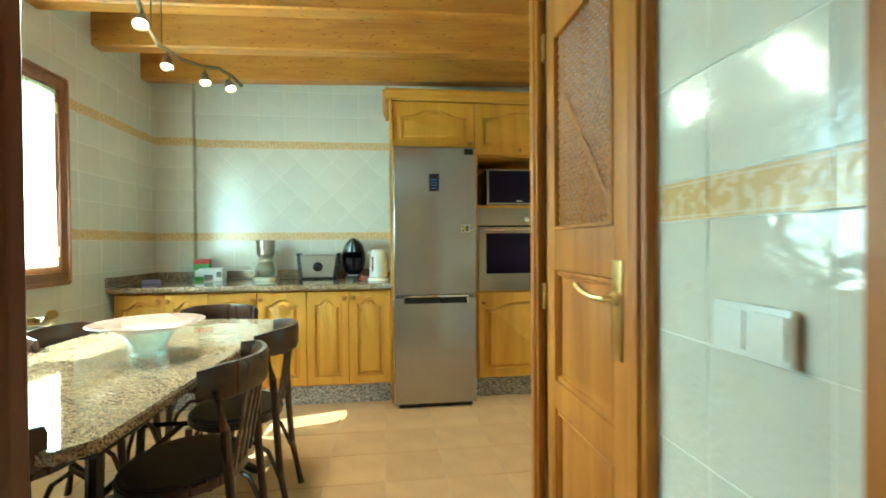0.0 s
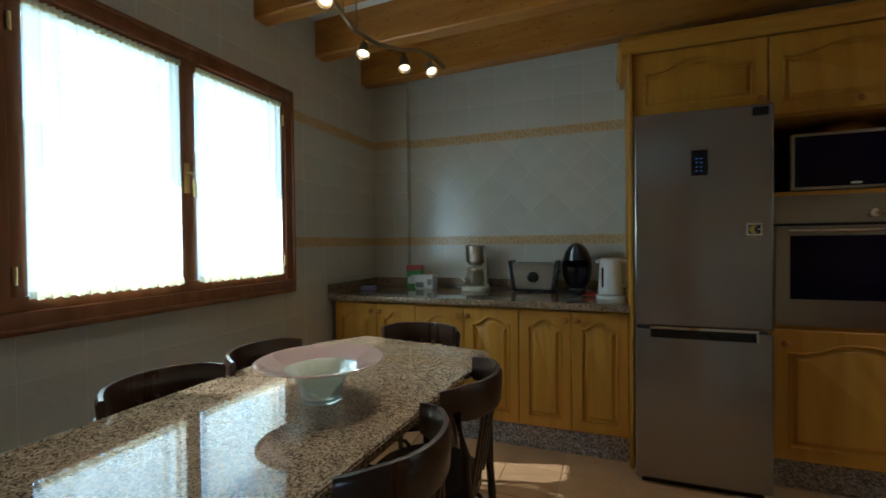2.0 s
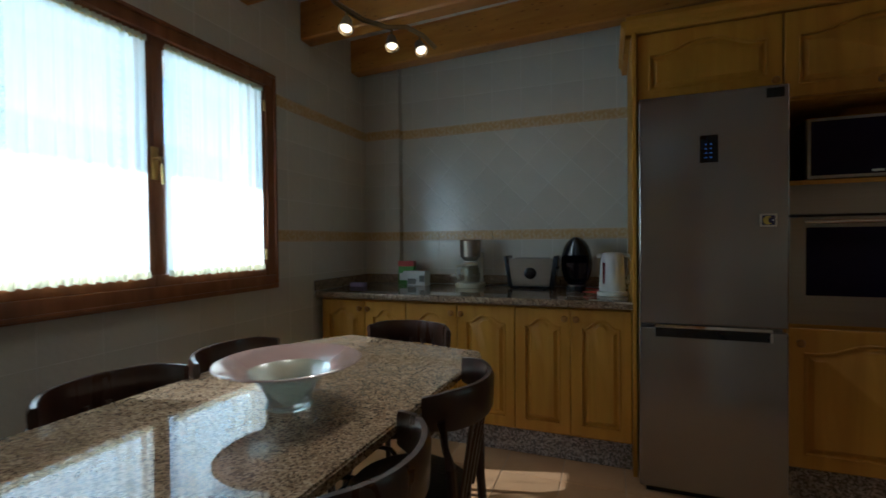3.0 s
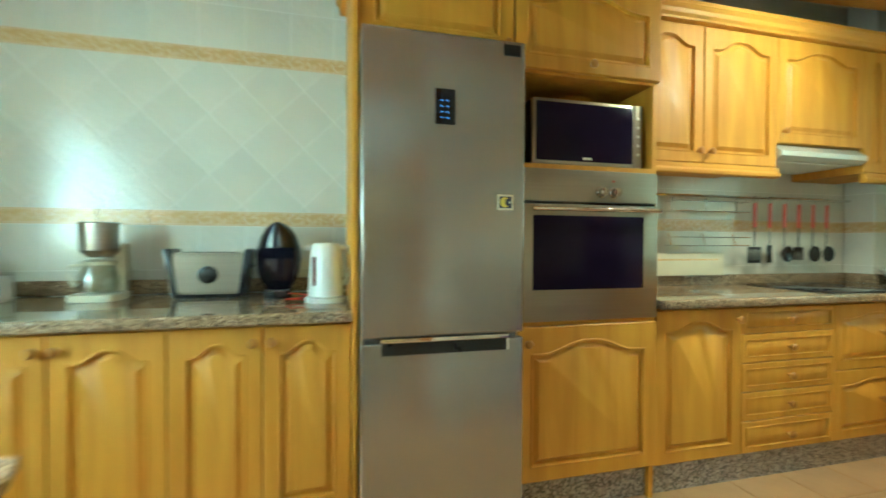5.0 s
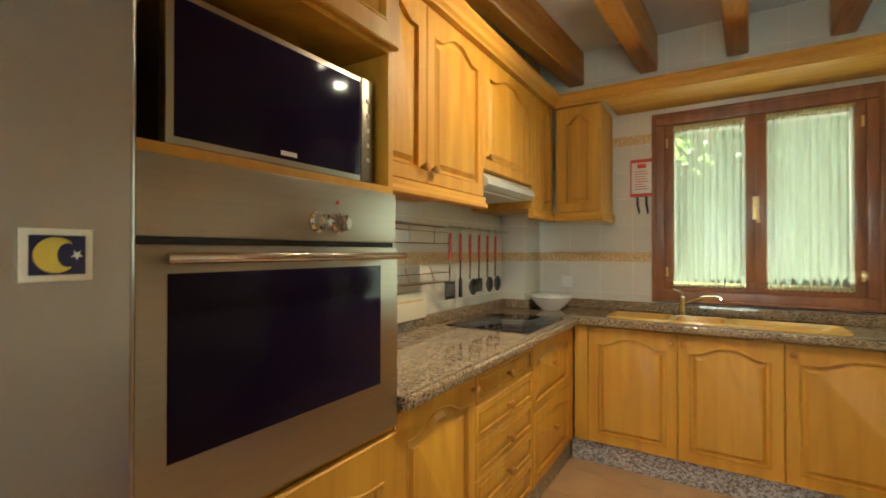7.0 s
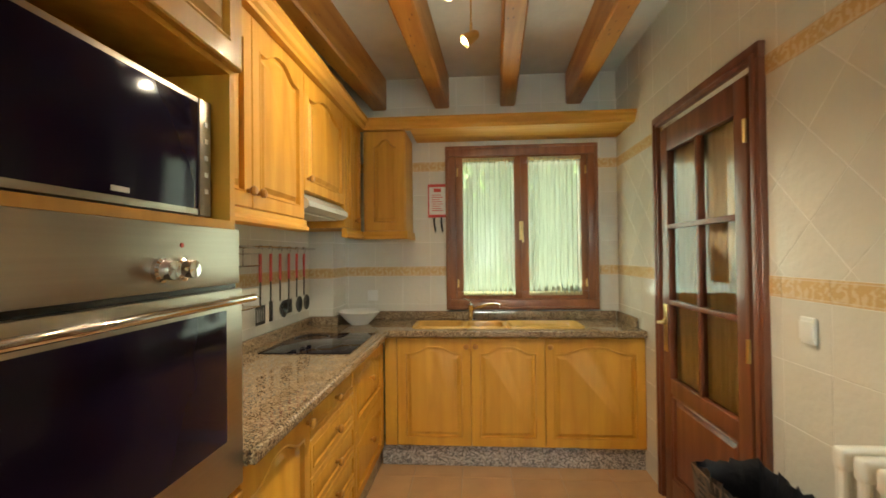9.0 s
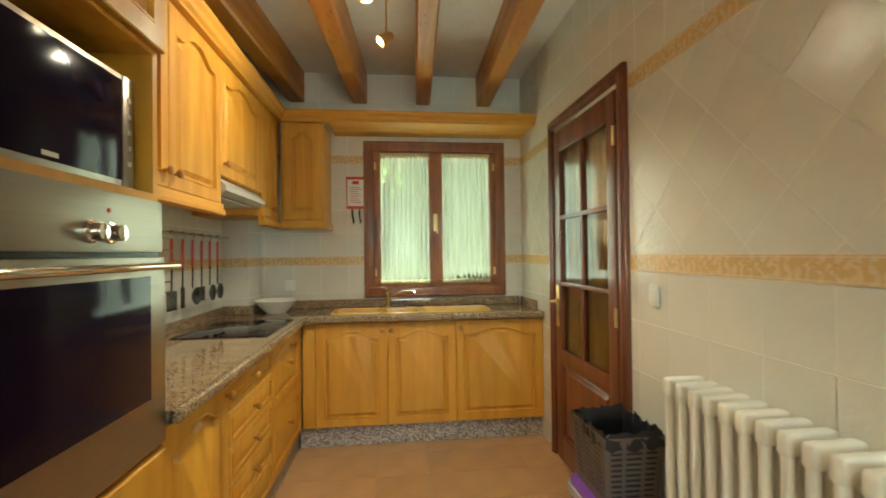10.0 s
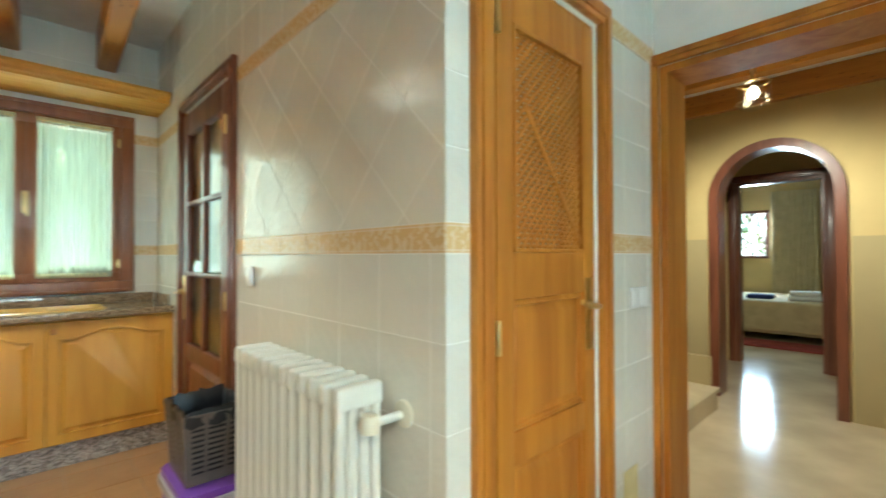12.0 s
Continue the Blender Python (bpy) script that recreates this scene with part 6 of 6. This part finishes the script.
# ---- hall beyond the doorway ----
HY0, HY1 = -2.05, YD - 0.22
AX0, AX1 = 0.20, 0.98
arc = 0.39
tagged(part("hall_floor", boxes((-2.26, 4.0, -7.2, HY1, -0.15, 0.0)), MARBLE, smooth=False), kind="structure")
tagged(part("hall_ceiling", boxes((-2.26, 4.0, -7.2, HY1, 2.62, 2.8)), PLASTER, smooth=False), kind="structure")
ab = bmesh.new()
box(ab, -2.26, AX0, HY0 - 0.2, HY0, 0, 2.62)
box(ab, AX1, 4.0, HY0 - 0.2, HY0, 0, 2.62)
n = 20
sp_z = 1.70
lo_f, lo_b, hi_f, hi_b = [], [], [], []
for i in range(n + 1):
    a = math.pi * i / n
    x, z = (AX0 + AX1) / 2 - arc * math.cos(a), sp_z + arc * math.sin(a)
    lo_f.append(ab.verts.new((x, HY0, z))), lo_b.append(ab.verts.new((x, HY0 - 0.2, z)))
    hi_f.append(ab.verts.new((x, HY0, 2.62))), hi_b.append(ab.verts.new((x, HY0 - 0.2, 2.62)))
for i in range(n):
    ab.faces.new((lo_f[i], lo_f[i + 1], hi_f[i + 1], hi_f[i])), ab.faces.new((lo_b[i], lo_b[i + 1], hi_b[i + 1], hi_b[i]))
    ab.faces.new((lo_f[i], lo_f[i + 1], lo_b[i + 1], lo_b[i]))
tagged(part("wall_arch", ab, YELLOW, smooth=False), kind="structure")
archf = thing("arch_frame", 0, 0, 0, 0, "dark brown wooden frame round the arched opening", "door frame")
tagged(archf, kind="structure")
fm = bmesh.new()
path = [(AX0, 0.0), (AX0, 0.9), (AX0, sp_z)] + [((AX0 + AX1) / 2 - arc * math.cos(math.pi * i / n), sp_z + arc * math.sin(math.pi * i / n)) for i in range(1, n)] + [(AX1, sp_z), (AX1, 0.9), (AX1, 0.0)]
prev = None
cxm = (AX0 + AX1) / 2
for x, z in path:
    d = Vector((x - cxm, 0, max(z - sp_z, 0)))
    if z <= sp_z:
        d = Vector((1 if x > cxm else -1, 0, 0))
    d.normalize()
    sec = [(-0.012, 0.03), (0.058, 0.03), (0.058, 0.0), (0.0, 0.0), (0.0, -0.20), (-0.012, -0.20)]
    ring = [fm.verts.new((x + d.x * u, HY0 + v, z + d.z * u)) for u, v in sec]
    if prev:
        for k in range(6):
            fm.faces.new((prev[k], prev[(k + 1) % 6], ring[(k + 1) % 6], ring[k]))
    prev = ring
part("arch_moulding", fm, MAHOGANY, archf)
tagged(part("wall_hall_side", boxes((-2.5, -2.26, -7.2, HY1, 0, 2.8), (4.0, 4.25, -7.2, HY1, 0, 2.8), (1.75, 4.0, HY0, HY0 + 0.06, 0, 2.62)), YELLOW, smooth=False), kind="structure")
tagged(part("wall_dado", boxes((AX1 + 0.08, 1.75, HY0 + 0.001, HY0 + 0.005, 0, 1.35), (-2.26, AX0 - 0.08, HY0 + 0.001, HY0 + 0.005, 0, 1.35)), DADO, smooth=False), kind="structure")
for k, yy in enumerate((-0.45, -1.25, -1.98)):
    tagged(part("ceiling_beam", boxes((-2.26, 4.0, yy - 0.12, yy, 2.44, 2.63), bevel=0.008), BEAM, None, smooth=False), "varnished pine beam across the hall ceiling", "beam", "ceiling beams")
# steps going up beside the arch
stairs = thing("stairs", 0.84, -0.35, 0, 0, "cream marble steps rising beside the doorway", "stairs")
for k in range(5):
    part("step", boxes((0.05 + k * 0.28, 1.75, -1.30, -0.02, k * 0.175, (k + 1) * 0.175), (0.03 + k * 0.28, 0.05 + k * 0.28 + 0.01, -1.30, 0.0, (k + 1) * 0.175 - 0.03, (k + 1) * 0.175)), MARBLE, stairs, smooth=False)
part("newel_edge", boxes((0.10, 1.75, -1.36, -1.301, 0.175, 0.40)), DADO, stairs, smooth=False)
hl_ = thing("hall_lantern", 0.50, -1.0, 2.44, 0, "hexagonal glass ceiling lantern with a lit bulb in the hall", "lantern")
part("rose", lathe(bmesh.new(), [(0.06, 0), (0.055, -0.02), (0.015, -0.03), (0.012, -0.11)], 18), BRASS, hl_)
part("glass_shade", lathe(bmesh.new(), [(0.05, -0.11), (0.09, -0.15), (0.09, -0.27), (0.06, -0.31)], 8), JUG, hl_, smooth=False)
for cz in (-0.15, -0.27):
    part("cage_ring", tube(bmesh.new(), [(0.092 * math.cos(a), 0.092 * math.sin(a), cz) for a in [2 * math.pi * i / 8 for i in range(9)]], 0.004, 6), BRASS, hl_)
part("bulb", lathe(bmesh.new(), [(0.0, -0.16), (0.022, -0.18), (0.03, -0.215), (0.02, -0.245), (0, -0.252)], 16), DIM_BULB, hl_)
lamp("hall_lamp", "SPOT", look((0.50, -1.0, 2.06), (0.50, -1.9, 0.6)), 3.4, WARM, cone=152)

# corridor and bedroom beyond the arch
BY = -3.6
tagged(part("wall_bedroom", boxes((-2.26, 0.42, BY - 0.15, BY, 0, 2.62), (1.20, 4.0, BY - 0.15, BY, 0, 2.62), (0.42, 1.20, BY - 0.15, BY, 2.03, 2.62)), YELLOW, smooth=False), kind="structure")
casing("door_frame_4", Matrix.Translation((1.20, BY, 0)) @ pose(0, 0, 0, 0, 0, 180), 0.0, 0.78, 2.03, 0.075, MAHOGANY, "dark wooden frame of the bedroom doorway", 0.15)
tagged(part("wall_bedroom_far", boxes((-2.26, 1.05, -7.45, -7.2, 0, 2.8), (2.0, 4.0, -7.45, -7.2, 0, 2.8), (1.05, 1.52, -7.45, -7.2, 0, 2.8), (1.52, 2.0, -7.45, -7.2, 0, 1.15), (1.52, 2.0, -7.45, -7.2, 2.0, 2.8)), YELLOW, smooth=False), kind="structure")
bw = thing("window_3", 2.0, -7.2, 0, 180, "small bright bedroom window with dark frame", "window")
tagged(bw, kind="structure")
part("window_frame", boxes((0, 0.48, -0.03, 0.03, 1.15, 1.20), (0, 0.48, -0.03, 0.03, 1.95, 2.0), (0, 0.05, -0.03, 0.03, 1.20, 1.95), (0.43, 0.48, -0.03, 0.03, 1.20, 1.95), (0.225, 0.255, -0.03, 0.03, 1.20, 1.95), bevel=0.004), MAHOGANY, bw)
pane(bw, 0.05, 0.225, 1.20, 1.95, 0, False)
pane(bw, 0.255, 0.43, 1.20, 1.95, 0, False)
bed = thing("bed", 1.30, -6.1, 0, 0, "made bed with a beige cover and folded towels", "bed")
part("base", boxes((-0.9, 0.9, -0.95, 0.75, 0.10, 0.34), bevel=0.02), LINEN, bed)
part("bedspread", boxes((-0.93, 0.93, -0.97, 0.78, 0.12, 0.56), bevel=0.05, seg=4), LINEN, bed, "beige bedspread")
part("leg", boxes((-0.85, -0.78, 0.62, 0.69, 0, 0.12), (0.78, 0.85, 0.62, 0.69, 0, 0.12)), BLACK, bed)
for x, y, z, w in ((0.85, -5.75, 0.56, 0.20), (0.86, -5.76, 0.625, 0.17)):
    tw_ = thing("folded_towel", x, y, z, 8, "folded white towel on the bed", "towel", "folded towels")
    part("cloth", boxes((-w, w, -0.13, 0.13, 0, 0.065), bevel=0.025, seg=3), TOWEL, tw_)
tw_ = thing("folded_blanket", 1.38, -5.75, 0.56, 0, "folded navy blue cloth on the bed", "blanket")
part("cloth", boxes((-0.16, 0.16, -0.13, 0.13, 0, 0.06), bevel=0.02, seg=3), NAVY, tw_)
rug = thing("rug", 1.0, -4.95, 0.001, 0, "dark red rug in front of the bed", "rug")
part("woven_sheet", boxes((-0.75, 0.9, -0.35, 0.25, 0, 0.012), bevel=0.003), RUG, rug)
dr = thing("long_curtain", 1.20, -7.08, 0, 0, "long beige drape beside the bedroom window", "curtain")
db = bmesh.new()
prev = None
for i in range(60):
    x = -0.35 + 0.62 * i / 59
    y = 0.03 * math.sin(i * 0.9)
    q = (db.verts.new((x, y, 0.05)), db.verts.new((x, y * 0.7, 2.3)))
    if prev:
        db.faces.new((prev[0], q[0], q[1], prev[1]))
    prev = q
part("cloth", db, DRAPE, dr)
lamp("bedroom_window_daylight", "AREA", look((1.76, -7.30, 1.58), (1.4, -4, 0.6)), 2.2, (0.80, 0.93, 1.0), size=(0.42, 0.72))

# ---- outdoors ----
g = bmesh.new()
vs = [g.verts.new(p) for p in ((-400, -400, -0.35), (400, -400, -0.35), (400, 400, -0.35), (-400, 400, -0.35))]
g.faces.new(vs)
tagged(part("ground", g, EARTH, smooth=False), kind="structure")
tagged(part("neighbour_wall", boxes((-9.3, -9.0, 2.6, 9.5, -0.35, 3.3), (-9.32, -8.98, 2.55, 9.55, 3.3, 3.38)), RENDERED, smooth=False), kind="structure")


def shrub(x, y, h, w, seed, label, leaves=900):
    rg = random.Random(seed)
    t = thing("garden_tree", x, y, -0.35, 0, label, "tree", "garden trees")
    tb = tube(bmesh.new(), [(0, 0, 0), (0.06, 0.03, h * 0.3), (0.0, 0.08, h * 0.6)], 0.07, 8)
    for k in range(5):
        a = k * 1.3
        tube(tb, [(0.03, 0.04, h * 0.35), (math.cos(a) * w * 0.3, math.sin(a) * w * 0.3, h * 0.6), (math.cos(a) * w * 0.45, math.sin(a) * w * 0.45, h * 0.8)], 0.03, 6)
    part("trunk", tb, BARK, t)
    verts, faces = [], []
    for k in range(leaves):
        a, r = rg.uniform(0, 6.283), w * 0.55 * math.sqrt(rg.random())
        z = h * (0.12 + 0.88 * rg.random())
        r *= math.sin(min(max((z / h), 0.08), 0.97) * math.pi) ** 0.4 * (0.8 + 0.3 * math.sin(a * 3 + z * 2))
        c = Vector((r * math.cos(a), r * math.sin(a), z))
        m3 = Euler((rg.uniform(0, 6), rg.uniform(0, 6), rg.uniform(0, 6))).to_matrix()
        s = rg.uniform(0.05, 0.10)
        i = len(verts)
        verts += [c + m3 @ Vector(p) for p in ((-s, 0, 0), (0, -s * 0.45, 0.01), (s, 0, 0), (0, s * 0.45, 0.01))]
        faces.append((i, i + 1, i + 2, i + 3))
    me = bpy.data.meshes.new("crown")
    me.from_pydata(verts, [], faces)
    me.materials.append(LEAF)
    cr = new("crown", me)
    cr.parent = t


shrub(6.4, 2.0, 4.2, 3.4, 1, "leafy green garden tree outside the sink window", 3500)
shrub(7.6, 4.3, 5.0, 4.0, 2, "leafy green garden tree outside the sink window", 3500)
shrub(8.0, 0.0, 4.6, 3.6, 3, "leafy green garden tree outside the sink window", 3000)
shrub(5.6, 3.6, 2.4, 2.2, 4, "bushy green shrub outside the sink window", 2500)
for k, (hx, hy) in enumerate(((5.0, 0.6), (5.3, 2.0), (5.1, 3.3), (5.6, 4.8), (6.3, 3.1), (6.2, 1.2))):
    shrub(hx, hy, 2.9 + 0.25 * (k % 3), 2.4, 11 + k, "dense green garden bush outside the sink window", 7000)
shrub(2.0, -10.5, 4.0, 3.6, 5, "leafy tree outside the bedroom window", 2500)

# ---- floor tiles and wall tiles ----
FT = 0.305


def floor_tiles():
    done = {}
    for i in range(-7, 13):
        for j in range(1, 14):
            x0, y0 = 0.02 + i * FT, 0.035 + j * FT - 0.02
            lim = [max(x0, XW), min(x0 + FT, XE), max(y0, YD - 0.0), min(y0 + FT, YN)]
            if lim[1] - lim[0] < 0.03 or lim[3] - lim[2] < 0.03 or (lim[0] > XC + 0.1 and lim[3] < YR):
                continue
            g_ = 0.002
            poly = [(lim[0] + g_, lim[2] + g_), (lim[1] - g_, lim[2] + g_), (lim[1] - g_, lim[3] - g_), (lim[0] + g_, lim[3] - g_)]
            cx, cy = (lim[0] + lim[1]) / 2, (lim[2] + lim[3]) / 2
            key = (round(lim[1] - lim[0], 3), round(lim[3] - lim[2], 3))
            if key not in done:
                done[key] = slab_mesh(poly, cx, cy, 0.004, 0.0015, "floor_tile")
                done[key].materials.append(FLOOR_TILE)
            ob = new("floor_tile", done[key])
            ob.parent = floor
            ob.matrix_basis = pose(cx, cy, -0.004, random.uniform(-0.05, 0.05), random.uniform(-0.05, 0.05), 0)


floor_tiles()


def wall_pose(x, y, rz):
    return pose(x, y, 0, 0, 0, rz) @ pose(0, 0, 0, 90, 0, 0)


# plane frames: x along the wall, y up, z out into the room
tile_wall(wall_north, wall_pose(0, YN, 0), [(XCH, 0.07, 0.80, 2.755)])
tile_wall(wall_north, wall_pose(0, YN - 0.06, 0), [(XW, XCH, 0.80, 2.755)], diagonal=False)
tile_wall(wall_north, wall_pose(XCH, 0, 90), [(YN - 0.06, YN, 0.80, 2.755)], diagonal=False)
tile_wall(wall_north, wall_pose(0, YN2, 0), [(1.40, 3.40, 0.86, 2.755)], diagonal=False)
tile_wall(wall_north, wall_pose(0, 3.68, 0), [(3.40, XE, 0.86, 2.755)], diagonal=False)
tile_wall(wall_north, wall_pose(3.40, 0, -90), [(-YN2, -3.68, 0.86, 2.755)], diagonal=False)
tile_wall(wall_west, wall_pose(XW, 0, 90), [(WW[1] - 0.02, YN - 0.06, 0.0, 2.755), (YD, WW[0] + 0.02, 0.0, 2.755), (WW[0] + 0.02, WW[1] - 0.02, 0.0, WW[2] + 0.02), (WW[0] + 0.02, WW[1] - 0.02, WW[3] - 0.02, 2.755)], diagonal=False)
tile_wall(wall_east, wall_pose(XE, 0, -90), [(-3.68, -WE[1] + 0.02, 0.86, 2.755), (-WE[0] - 0.02, -YR, 0.86, 2.755), (-WE[1] + 0.02, -WE[0] - 0.02, 0.86, WE[2] - 1.22), (-WE[1] + 0.02, -WE[0] - 0.02, WE[3] - 0.02, 2.755)], diagonal=False)
tile_wall(wall_south, wall_pose(0, YR, 180), [(-DS[0] - 0.02, -XC, 0.0, 2.755), (-XE, -DS[1] + 0.02, 0.0, 2.755), (-DS[1] + 0.02, -DS[0] - 0.02, DS[2], 2.755)])
tile_wall(wall_pantry, wall_pose(XC, 0, -90), [(-YR, -DP[1], 0.0, 2.755), (-DP[0], -YD, 0.0, 2.755), (-DP[1], -DP[0], DP[2], 2.755)], diagonal=False)
